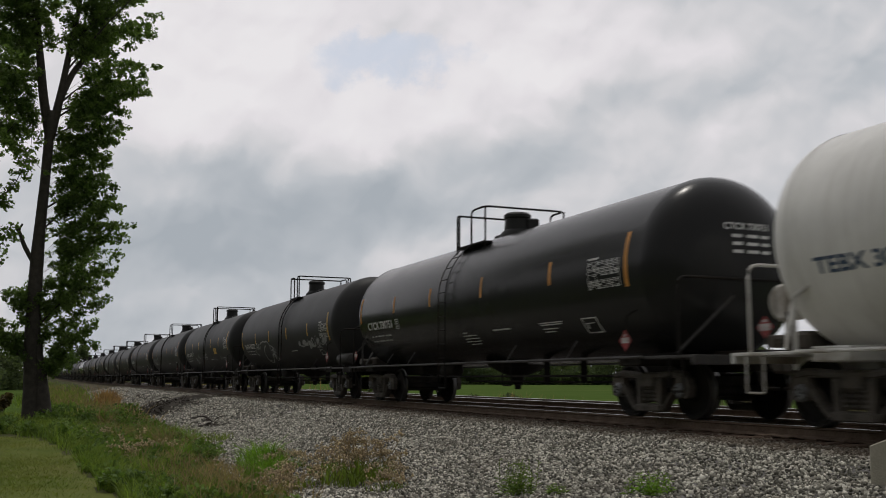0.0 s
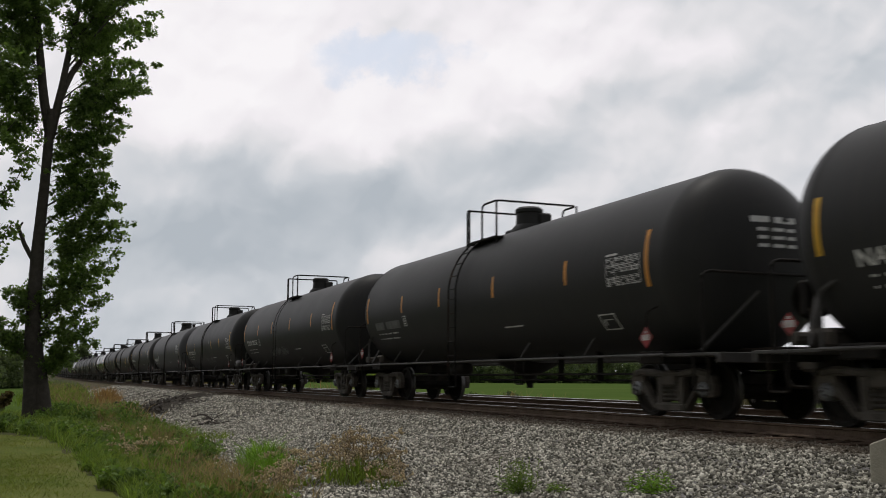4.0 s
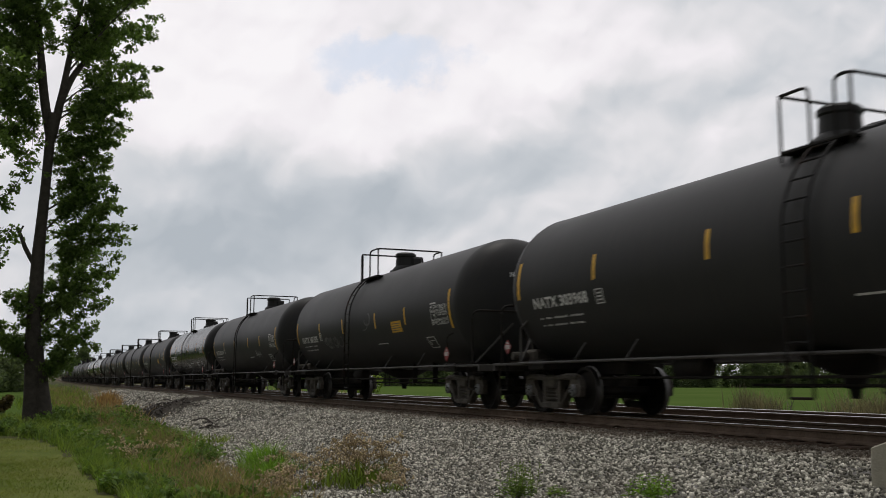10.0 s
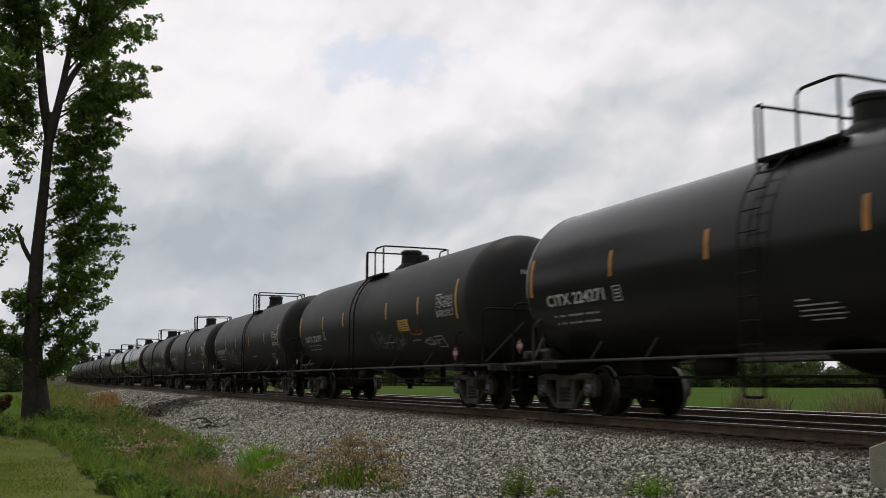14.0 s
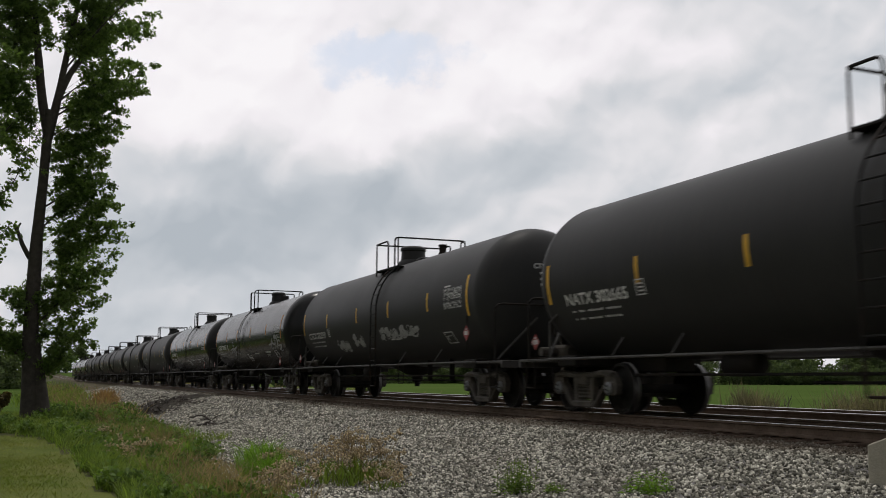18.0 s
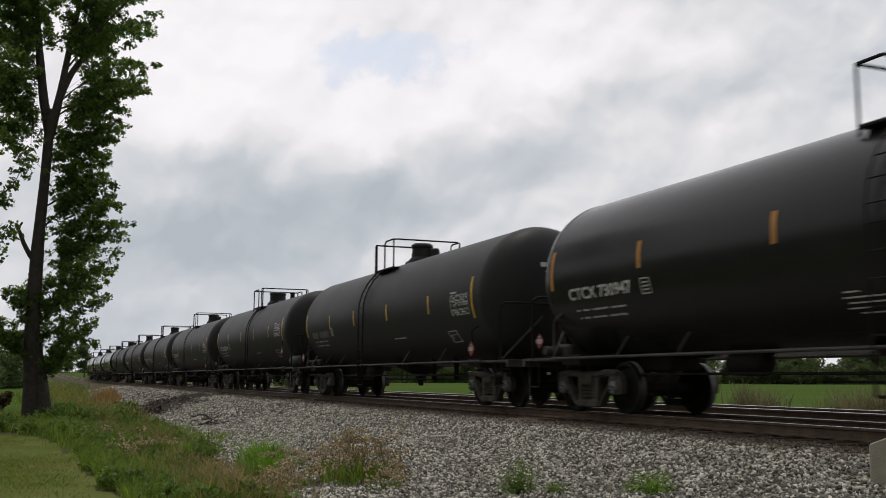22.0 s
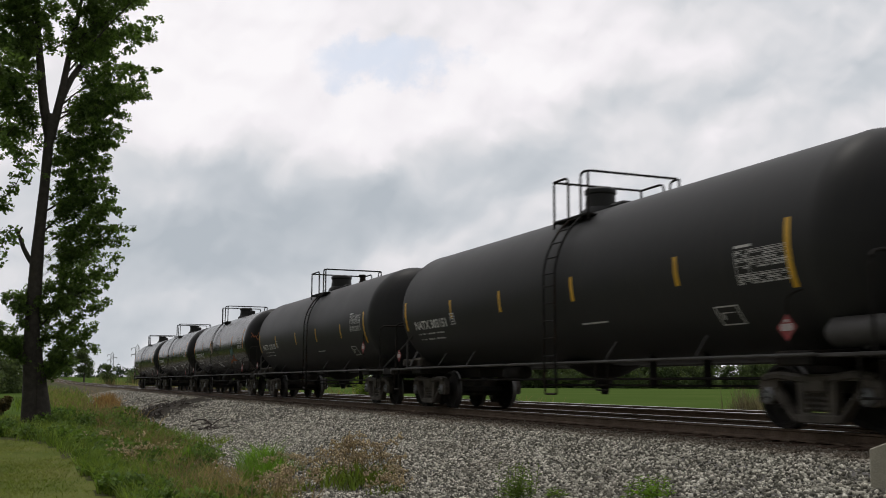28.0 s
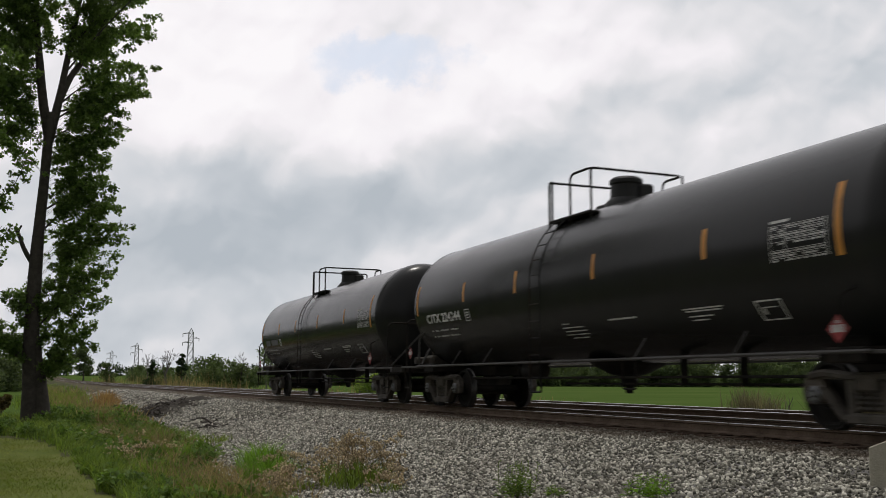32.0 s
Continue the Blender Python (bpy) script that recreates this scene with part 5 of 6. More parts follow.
# ---- trees and plants ----
def leaf_cloud(name, centres, radii, count, size, material, parent, seed, flat=0.7, droop=0.0, plain=False):
    """Many small folded, lobed leaves round the given centres."""
    rng = np.random.default_rng(seed)
    centres, radii = np.array(centres, float), np.array(radii, float)
    w = radii ** 2
    pick = rng.choice(len(centres), count, p=w / w.sum())
    d = rng.normal(size=(count, 3))
    d /= np.linalg.norm(d, axis=1)[:, None]
    r = rng.random(count) ** 0.38 * rng.uniform(0.85, 1.25, count)
    p = centres[pick] + d * (r * radii[pick])[:, None] * (1, 1, flat)
    p[:, 2] -= droop * rng.random(count) ** 2 * radii[pick]
    s = size * rng.uniform(0.6, 1.3, count)
    ang = np.radians([-90, -35, 10, 50, 90, 130, 170, 215])
    rad = np.array([0.25, 0.8, 0.45, 0.95, 1.15, 0.95, 0.45, 0.8])
    base = np.stack([np.cos(ang) * rad, np.sin(ang) * rad, np.where(np.arange(8) % 2 == 0, 0.0, -0.12)], 1)
    tri = np.array([(0, 1, 7), (1, 2, 7), (2, 6, 7), (2, 3, 4), (2, 4, 6), (4, 5, 6)])
    if plain:
        base = np.array([(0.0, -1.0, 0.0), (0.7, 0.1, -0.1), (0.0, 1.0, 0.0), (-0.6, -0.1, -0.1)])
        tri = np.array([(0, 1, 2), (0, 2, 3)])
    nrm = rng.normal(size=(count, 3)) * (1, 1, 0.9)
    nrm[:, 2] = np.abs(nrm[:, 2]) + 0.3
    nrm /= np.linalg.norm(nrm, axis=1)[:, None]
    t = np.cross(nrm, rng.normal(size=(count, 3)))
    t /= np.linalg.norm(t, axis=1)[:, None]
    b = np.cross(nrm, t)
    v = p[:, None] + s[:, None, None] * (base[None, :, :1] * t[:, None] + base[None, :, 1:2] * b[:, None] + base[None, :, 2:] * nrm[:, None])
    k = len(base) * np.arange(count)[:, None]
    f = (tri[None] + k[:, :, None]).reshape(-1, 3)
    ob = new(name, mesh_from(name, v.reshape(-1, 3), f, [material]))
    ob.parent = parent
    return ob


def limb(bm, a, b, r0, r1, seed, sag=0.0, bends=4, wild=0.05, seg=8):
    """A crooked branch from a to b; returns its points."""
    rng = random.Random(seed)
    a, b = Vector(a), Vector(b)
    d = (b - a).length
    pts = [a]
    for i in range(1, bends):
        t = i / bends
        p = a.lerp(b, t) + Vector([rng.uniform(-1, 1) for _ in range(3)]) * d * wild
        p.z += sag * math.sin(math.pi * t)
        pts.append(p)
    pts.append(b)
    n = len(pts) + 3 * (len(pts) - 2)
    pipe(bm, pts, [r0 + (r1 - r0) * i / (n - 1) for i in range(n)], seg, d * 0.1)
    return pts


def lean(z):
    """How far the maple's trunk swings away from the track at a height."""
    return float(np.interp(z, (0, 2.9, 4.8, 10, 12.6, 18), (0, -0.3, -0.32, -0.44, -0.66, -0.75)))


class Crown:
    """Boughs and the clumps of leaves that they carry."""

    def __init__(self, tree, seed):
        self.leans = 1.0 if seed < 100 else 0.0
        self.tree, self.rng, self.centres, self.radii, self.count = tree, random.Random(seed), [], [], seed

    def bough(self, y0, z0, y1, z1, leafy=0.5, thick=0.045, start=None):
        """From (y0, z0) on the trunk to the tip (y1, z1), with leaves on its outer part as wide as leafy."""
        rng = self.rng
        self.count += 1
        start = start if start is not None else 0.12 if z0 < 10 else 0.4
        y0, y1 = y0 + lean(z0) * self.leans, y1 + lean(z1) * 0.5 * self.leans
        y0, y1 = y0 + 0.042 * max(0, z0 - 3), y1 + 0.042 * max(0, z1 - 3)
        x1 = rng.uniform(-0.7, 0.7) * (0.6 + abs(y1 - y0))
        if thick < 0.05 and z0 < 10:
            z0 += rng.uniform(-0.75, 0.25)
        bm = bmesh.new()
        pts = limb(bm, (0, y0, z0), (x1, y1, z1), thick, thick * 0.25, self.count, rng.uniform(-0.25, 0.05) * abs(y1 - y0), 5, 0.07)
        long = (Vector((x1, y1, z1)) - Vector((0, y0, z0))).length
        for k in range(int(4 + 5 * long)):
            t = start + (1 - start) * (k + rng.random()) / int(4 + 5 * long)
            i = min(len(pts) - 2, int(t * (len(pts) - 1)))
            p = pts[i].lerp(pts[i + 1], t * (len(pts) - 1) - i)
            off = Vector((rng.uniform(-1.6, 1.6), rng.uniform(-1, 1), rng.uniform(-1, 0.8))) * leafy * (1.1 - 0.55 * t)
            if rng.random() < 0.4 and leafy:
                pipe(bm, [p, p + off * 0.5 + Vector((0, 0, 0.05)), p + off], [0.016, 0.012, 0.006], 4, 0.1)
            self.centres.append(p + off)
            self.radii.append(max(0.12, leafy * rng.uniform(0.32, 0.66)))
        smooth(part("limb", bm, "bark", self.tree), 60)

    def spray(self, y1, z1, clump, droop):
        """A thin bough in the tree's own space that climbs from the trunk and bends over at its tip (y1, z1), hung with small clumps of leaves."""
        rng = self.rng
        self.count += 1
        y0 = lambda q: float(np.interp(q, (0, 2, 4.7, 9.6, 11, 13.4, 18), (-0.1, -0.25, -0.16, -0.1, 0.1 if y1 > 0 else -0.38, 0.5 if y1 > 0 else -0.68, 0.8 if y1 > 0 else -0.75)))
        span = abs(y1 - y0(z1))
        z0 = max(1.6, z1 - (0.35 + 0.8 * rng.random()) * span)
        x1 = rng.uniform(-0.9, 0.9) * (0.5 + span)
        a, b = Vector((0, y0(z0), z0)), Vector((x1, y1, z1))
        top = a.lerp(b, 0.68) + Vector((0, 0, 0.16 * span + 0.1))
        bm, bold = bmesh.new(), 1.1 if rng.random() < 0.1 else 0.14
        path = [a, a.lerp(top, 0.5) + Vector((rng.uniform(-0.1, 0.1), rng.uniform(-0.06, 0.06), rng.uniform(-0.06, 0.06))) * span, top, b]
        pipe(bm, path, [q * bold for q in (0.032, 0.026, 0.02, 0.016, 0.012, 0.008, 0.005)], 5, 0.2 * span)
        for k in range(int(5 + 9 * span)):
            t = 0.25 + 0.75 * ((k + rng.random()) / int(5 + 9 * span)) ** 0.8
            i = 0 if t < 0.34 else 1 if t < 0.68 else 2
            p = path[i].lerp(path[i + 1], (t - (0, 0.34, 0.68)[i]) / (0.34, 0.34, 0.32)[i])
            off = Vector((rng.uniform(-1.8, 1.8), rng.uniform(-1.2, 1.0), rng.uniform(-1.9, 0.5))) * droop * (1.5 - 0.8 * t)
            if rng.random() < 0.35:
                pipe(bm, [p, p + off * 0.5 + Vector((0, 0, 0.03)), p + off], [0.008, 0.006, 0.004], 4, 0.05)
            self.centres.append(p + off)
            self.radii.append(clump * rng.uniform(0.55, 1.1) * (1.1 - 0.35 * t))
        part("limb", bm, "bark", self.tree)

    def leaves(self, count, size, material="leaf"):
        leaf_cloud("crown", self.centres, self.radii, count, size, material, self.tree, self.count, 0.75, 0.7)


def make_big_tree():
    """The maple beside the line: a dark double foot, a high fork, leaves mostly on the track side."""
    tree = thing("maple_tree", "tall leafy maple with a dark leaning trunk beside the track", "tree", at=(-38.0, -10.33, -0.88))
    tree.scale = (1.07, 1.08, 1.06)
    bm = bmesh.new()
    stem = ((0, -0.12, -0.25, 0.37), (0, -0.14, 0.5, 0.30), (0.02, -0.08, 1.5, 0.27), (0, -0.06, 2.4, 0.26), (0, 0.0, 4.2, 0.235), (0.1, 0.06, 6.0, 0.205), (0, 0.2, 8.0, 0.165), (0.1, 0.38, 10.6, 0.155))
    pipe(bm, [(x, y + lean(z), z) for x, y, z, r in stem], [q[3] for q in stem], 14, 0.5)
    pipe(bm, [(0.12, 0.17, -0.2), (0.12, 0.12, 0.6), (0.08, -0.01, 1.6), (0, -0.24, 3.2)], [0.31, 0.25, 0.21, 0.14], 10, 0.5)
    smooth(part("trunk", bm, "bark", tree, "dark ridged trunk split at the foot"), 60)
    bm = bmesh.new()
    limb(bm, (0, -0.38, 5.3), (0.1, -0.98, 6.5), 0.085, 0.06, 77)
    limb(bm, (0.1, -0.92, 6.3), (0.1, -0.80, 6.6), 0.05, 0.03, 78, bends=2)
    part("broken_limb", bm, "bark", tree, "bare broken stub")
    c = Crown(tree, 40)
    # the two leaders and the fork
    for pts, r in ((((0, -0.10, 9.6), (0, -0.38, 11.0), (0.1, -0.58, 12.6), (0, -0.68, 13.4), (-0.1, -0.8, 15.2), (0, -0.95, 18.0)), (0.16, 0.15, 0.12, 0.11, 0.08, 0.04)),
                   (((0, -0.08, 9.8), (0.1, 0.15, 11.2), (0.1, 0.34, 12.7), (0, 0.62, 14.6), (0, 1.0, 18.0)), (0.15, 0.12, 0.1, 0.08, 0.03)),
                   (((0.1, 0.12, 11.0), (0, 0.5, 12.1), (-0.1, 0.92, 12.75), (0, 1.7, 14.6), (0, 2.5, 16.8)), (0.11, 0.1, 0.09, 0.06, 0.03))):
        smooth(part("leader", pipe(bmesh.new(), pts, r, 10, 0.5), "bark", tree, "dark upright leader above the fork"), 60)
    # leafy boughs: the outline on the track side, by height
    rng = random.Random(9)
    reach = ((1.9, 0.8), (2.5, 1.75), (2.85, 1.95), (3.4, 1.55), (3.8, 2.1), (4.5, 1.85), (5.1, 2.25), (5.6, 2.45), (6.4, 2.6), (7.2, 2.15), (7.8, 2.2), (8.5, 1.7), (9.1, 2.0), (9.5, 2.25), (10.1, 2.3),
             (10.65, 2.6), (11.1, 2.4), (11.8, 2.95), (12.25, 3.75), (12.8, 3.1), (13.7, 3.15), (15.3, 3.55), (18.0, 2.8))
    zs, ys = zip(*reach)
    z = 2.0
    while z < 17.2:
        far = float(np.interp(z, zs, ys))
        for u in (rng.uniform(0.9, 1.03), rng.uniform(0.55, 0.85)):
            c.spray(far * u, z + rng.uniform(-0.12, 0.12), rng.uniform(0.14, 0.24), 0.12 if u > 0.85 else 0.17)
        if rng.random() < 0.45 and not 10.9 < z < 13.3:
            c.spray(far * rng.uniform(0.15, 0.45), z, 0.2, 0.2)
        z += rng.choice((0.2, 0.27, 0.3, 0.5))
    # the other side: high up, and low round the foot of the crown
    z = 10.2
    while z < 17.0:
        for u in (-2.5, -1.7, -1.1) if z > 11.8 else (-2.5, -1.7):
            c.spray(u + rng.uniform(-0.3, 0.2), z + rng.uniform(-0.15, 0.15), rng.uniform(0.16, 0.28), 0.18)
        z += 0.32
    z = 13.1
    while z < 17.4:
        for u in (-0.9, -0.3, 0.3, 0.9, 1.5):
            c.spray(u + rng.uniform(-0.25, 0.25), z + rng.uniform(0.0, 0.3), rng.uniform(0.18, 0.28), 0.2)
        z += 0.4
    for y1, z1 in ((-0.5, 4.7), (-0.8, 4.3), (-1.3, 4.3), (-1.0, 3.9), (-0.7, 3.5), (-1.4, 3.4), (-0.9, 3.0), (-1.5, 2.9), (-1.9, 3.6), (-0.6, 4.1), (-1.2, 2.5), (-0.7, 2.6), (0.2, 4.6), (0.3, 4.0), (0.1, 3.5), (0.4, 3.0), (-0.2, 4.3)):
        c.spray(y1, z1, 0.22, 0.17)
    c.bough(-0.1, 2.1, -1.3, 3.1, 0.0, 0.16)
    c.bough(-1.3, 3.1, -2.6, 4.0, 0.5, 0.1)
    c.leaves(104000, 0.056)


make_big_tree()


def make_side_tree():
    """A neighbour of the maple whose twigs reach into view."""
    tree = thing("maple_tree", "leafy maple standing farther from the track", "tree", at=(-36.5, -14.6, -0.88))
    bm = bmesh.new()
    pipe(bm, [(0, 0, -0.2), (0, 0.05, 3), (0, 0, 7), (0, 0.1, 11)], [0.4, 0.32, 0.26, 0.12], 12, 0.5)
    smooth(part("trunk", bm, "bark", tree), 60)
    c = Crown(tree, 140)
    c.bough(0, 4.0, 3.0, 6.6, 0.5)
    c.bough(0, 5.2, 2.75, 6.0, 0.45)
    c.bough(0, 6.6, 3.2, 9.3, 0.45)
    c.bough(0, 7.5, 2.8, 10.0, 0.5)
    c.bough(0, 9.5, 2.0, 12.6, 0.8)
    c.bough(0, 8.0, -2.0, 11.0, 0.9)
    c.bough(0, 6.0, -2.4, 8.0, 0.9)
    c.bough(0, 10.5, 0.4, 14.0, 1.0)
    c.leaves(11000, 0.08)


make_side_tree()


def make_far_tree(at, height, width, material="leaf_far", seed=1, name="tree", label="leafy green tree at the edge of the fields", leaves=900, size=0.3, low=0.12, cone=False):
    tree = thing(name, label, name.split("_")[-1], at=at)
    bm = bmesh.new()
    limb(bm, (0, 0, -0.3), (0.05 * width, 0, height * 0.8), height * 0.022 + 0.03, height * 0.008, seed, seg=5)
    for i in range(4):
        a = seed * 1.3 + i * 1.7
        limb(bm, (0, 0, height * (0.2 + 0.12 * i)), (math.cos(a) * width * 0.3, math.sin(a) * width * 0.3, height * (0.45 + 0.12 * i)), height * 0.01 + 0.01, height * 0.004, seed + i, 0, 3, seg=4)
    part("trunk", bm, "bark", tree)
    rng = random.Random(seed)
    cen, rad = [], []
    for i in range(22):
        t = rng.random()
        z = height * (low + (0.94 - low) * t)
        wide = (1.0 - 0.8 * t) if cone else math.sin(math.pi * (0.2 + 0.7 * t))
        w = width * 0.5 * wide * rng.uniform(0.2, 1)
        a = rng.uniform(0, 6.28)
        cen.append((math.cos(a) * w, math.sin(a) * w, z))
        rad.append(width * rng.uniform(0.12, 0.24) * (0.6 + 0.4 * wide))
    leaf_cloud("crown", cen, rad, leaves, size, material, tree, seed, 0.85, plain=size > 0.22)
    return tree


def make_bare_tree(at, height, seed, label="leafless grey tree in the distance"):
    tree = thing("bare_tree", label, "tree", at=at)
    rng = random.Random(seed)
    bm = bmesh.new()

    def grow(p, d, long, r, depth):
        q = p + d * long
        pipe(bm, [p, p.lerp(q, 0.5) + Vector([rng.uniform(-0.05, 0.05) * long for _ in range(3)]), q], [r, r * 0.8, r * 0.65], 4, long * 0.2)
        if depth:
            for _ in range(3 if depth > 1 else 4):
                e = (d + Vector([rng.uniform(-0.65, 0.65), rng.uniform(-0.65, 0.65), rng.uniform(-0.1, 0.4)])).normalized()
                grow(q, e, long * rng.uniform(0.55, 0.8), r * 0.6, depth - 1)

    grow(Vector((0, 0, -0.2)), Vector((0, 0, 1)), height * 0.33, height * 0.016 + 0.02, 4)
    part("crown", bm, "twig", tree)


def make_pylon(at, height):
    """A lattice power mast with three arms."""
    mast = thing("power_pylon", "grey steel lattice power pylon in the far fields", "pylon", at=at)
    h = height
    for sx in (-1, 1):
        for sy in (-1, 1):
            w = 0.075 * h
            bm = pipe(bmesh.new(), [(sx * w, sy * w, -0.5), (sx * w * 0.62, sy * w * 0.62, h * 0.62), (sx * w * 0.5, sy * w * 0.5, h * 0.92), (0, 0, h)], h * 0.0055, 4, 0.3)
            part("leg", bm, "galvanised", mast)
    for k in range(6):
        z0, z1 = h * (0.06 + 0.145 * k), h * (0.06 + 0.145 * (k + 1))
        wa, wb = [0.075 * h * (1 - 0.40 * min(1, z / (h * 0.62)) - 0.1 * max(0, z / h - 0.62)) for z in (z0, z1)]
        bm = bmesh.new()
        for s in (-1, 1):
            rod(bm, (-wa, s * wa, z0), (wb, s * wb, z1), h * 0.0032, 4)
            rod(bm, (s * wa, -wa, z0), (s * wb, wb, z1), h * 0.0032, 4)
            rod(bm, (-wb, s * wb, z1), (wb, s * wb, z1), h * 0.0036, 4)
            rod(bm, (s * wb, -wb, z1), (s * wb, wb, z1), h * 0.0036, 4)
        part("bracing", bm, "galvanised", mast)
    for z, side in ((0.90, -1), (0.82, 1), (0.74, -1)):
        bm = rod(bmesh.new(), (0, 0, z * h), (0, side * 0.15 * h, z * h), h * 0.006, 4)
        rod(bm, (0, 0, (z + 0.035) * h), (0, side * 0.15 * h, z * h), h * 0.004, 4)
        arm = part("arm", bm, "galvanised", mast)
        part("insulator", rod(bmesh.new(), (0, side * 0.145 * h, z * h), (0, side * 0.145 * h, (z - 0.06) * h), h * 0.006, 5), "galvanised", arm)


make_pylon((-560, 72, -1.0), 30.5)
make_pylon((-836, 70, -1.0), 32.0)
make_pylon((-1057, 67, -1.0), 32.0)

make_far_tree((-440, 10.8, 0.2), 15.5, 10.5, seed=3, leaves=5200, size=0.34, label="broad leafy tree beyond the far track")
make_far_tree((-372, 16, -0.9), 8, 6, seed=4, leaves=1500, size=0.34)
make_far_tree((-193, 10.8, -1.0), 5.9, 2.7, "leaf_dark", 5, "cedar_tree", "dark green pointed cedar beside the far bank", 2600, 0.13, 0.03, True)
make_far_tree((-198, 17, -1.0), 7.0, 2.2, "leaf_dark", 6, "tree", "dark leaning tree in the hedge", 1300, 0.2, 0.35)
make_far_tree((-170, 18.5, -1.0), 4.9, 5.2, seed=7, name="bush", label="rounded green bush in the hedge", leaves=1800, size=0.2, low=0.02)
make_far_tree((-157, 19, -1.0), 4.4, 4.4, seed=8, name="bush", label="rounded green bush in the hedge", leaves=1700, size=0.2, low=0.02)
make_far_tree((-149, 19, -1.0), 4.6, 4.6, seed=9, name="bush", label="rounded dark green bush in the hedge", leaves=1700, size=0.2, low=0.02)
make_far_tree((-132, 21, -1.0), 3.6, 4.0, seed=10, name="bush", label="rounded green bush in the hedge", leaves=1300, size=0.2, low=0.02)
make_bare_tree((-262, 17.5, -1.0), 9.5, 1)
make_bare_tree((-238, 19, -1.0), 9.8, 2)
make_bare_tree((-232, 18, -1.0), 8.6, 3)
make_bare_tree((-237, 28, -1.0), 8.0, 4)
make_bare_tree((-196, 28, -1.0), 7.8, 5)
make_bare_tree((-186, 31, -1.0), 5.6, 6)


def far_woods():
    """Rows of field trees: along the line, across the fields, and behind the lawn."""
    rng = random.Random(21)
    for k in range(16):
        x = -210 - 22 * k
        make_far_tree((x, 20 + 0.035 * -x + rng.uniform(-4, 6), -1.0 + rise(x) * 0.5), rng.uniform(4.5, 7.5), rng.uniform(7, 11), seed=100 + k, leaves=1500, size=0.3, low=0.02, name="bush", label="low scrubby bush along the field edge")
    # across the field, in view under the cars
    for k in range(46):
        t = k / 45
        x, y = -305 + 95 * t + rng.uniform(-8, 8), 60 + 190 * t + rng.uniform(-10, 10)
        make_far_tree((x, y, -1.05), (rng.uniform(11, 14.5) if t < 0.7 else rng.uniform(7, 10.5)) if rng.random() < 0.8 or t < 0.5 else rng.uniform(5, 7), rng.uniform(10, 15), seed=200 + k, leaves=3800, size=0.36, low=0.0)
    for k in range(40):
        t = k / 39
        make_far_tree((-292 + 92 * t + rng.uniform(-3, 3), 55 + 188 * t + rng.uniform(-3, 3), -1.4), rng.uniform(6.0, 8.5) if t < 0.8 else rng.uniform(4.5, 6), rng.uniform(8, 12), seed=260 + k, leaves=3000, size=0.31, low=0.0, name="bush", label="dense green hedge bush beyond the field")
    for k, (x, y) in enumerate(((-262, 138), (-266, 146), (-259, 131), (-264, 142))):
        make_far_tree((x, y, -1.2), 8.5, 11, seed=330 + k, leaves=3000, size=0.31, low=0.0, name="bush", label="dense green hedge bush beyond the field")
    for k in range(10):
        t = k / 9
        make_bare_tree((-262 + 70 * t + rng.uniform(-6, 6), 170 + 75 * t + rng.uniform(-10, 10), -1.05), rng.uniform(6.5, 8.5), 300 + k, "thin bare tree at the field's far edge")
    for k in range(7):
        make_far_tree((-92 + 3 * k + rng.uniform(-2, 2), -14.5 - 1.2 * k, -0.95), rng.uniform(2.6, 3.8), rng.uniform(3.5, 5), seed=450 + k, leaves=1300, size=0.16, low=0.0, name="bush", label="dense green hedge bush behind the lawn")
    for k in range(6):
        make_far_tree((-133 - 2 * k + rng.uniform(-2, 2), -16.5 + 0.9 * k, -0.95), rng.uniform(4.2, 5.6), rng.uniform(4.5, 6), seed=470 + k, leaves=1500, size=0.2, low=0.0, name="bush", label="dense green hedge bush behind the lawn")
    # the tree row behind the lawn, mirrored in the tanks
    for k in range(30):
        make_far_tree((-230 + 10 * k + rng.uniform(-3, 3), -33 + rng.uniform(-3, 3), -0.95), rng.uniform(8, 11.5), rng.uniform(10, 13), seed=600 + k, leaves=700, size=0.75, low=0.0, label="leafy green tree in the row behind the lawn")
    # far left behind the lawn
    for k in range(14):
        x, y = -150 - 10 * k + rng.uniform(-8, 8), -14 - 9 * rng.random() - 0.6 * k
        make_far_tree((x, y, -0.9), rng.uniform(5, 9), rng.uniform(6, 10), seed=400 + k, leaves=900, size=0.36, low=0.02)
    for k in range(18):
        x, y = -820 - 20 * rng.random(), -60 + 13 * k
        make_far_tree((x, y, 1.0), rng.uniform(9, 14), rng.uniform(14, 22), "leaf_dark", 500 + k, leaves=500, size=0.9, low=0.0, label="hazy dark wood on the horizon")


far_woods()


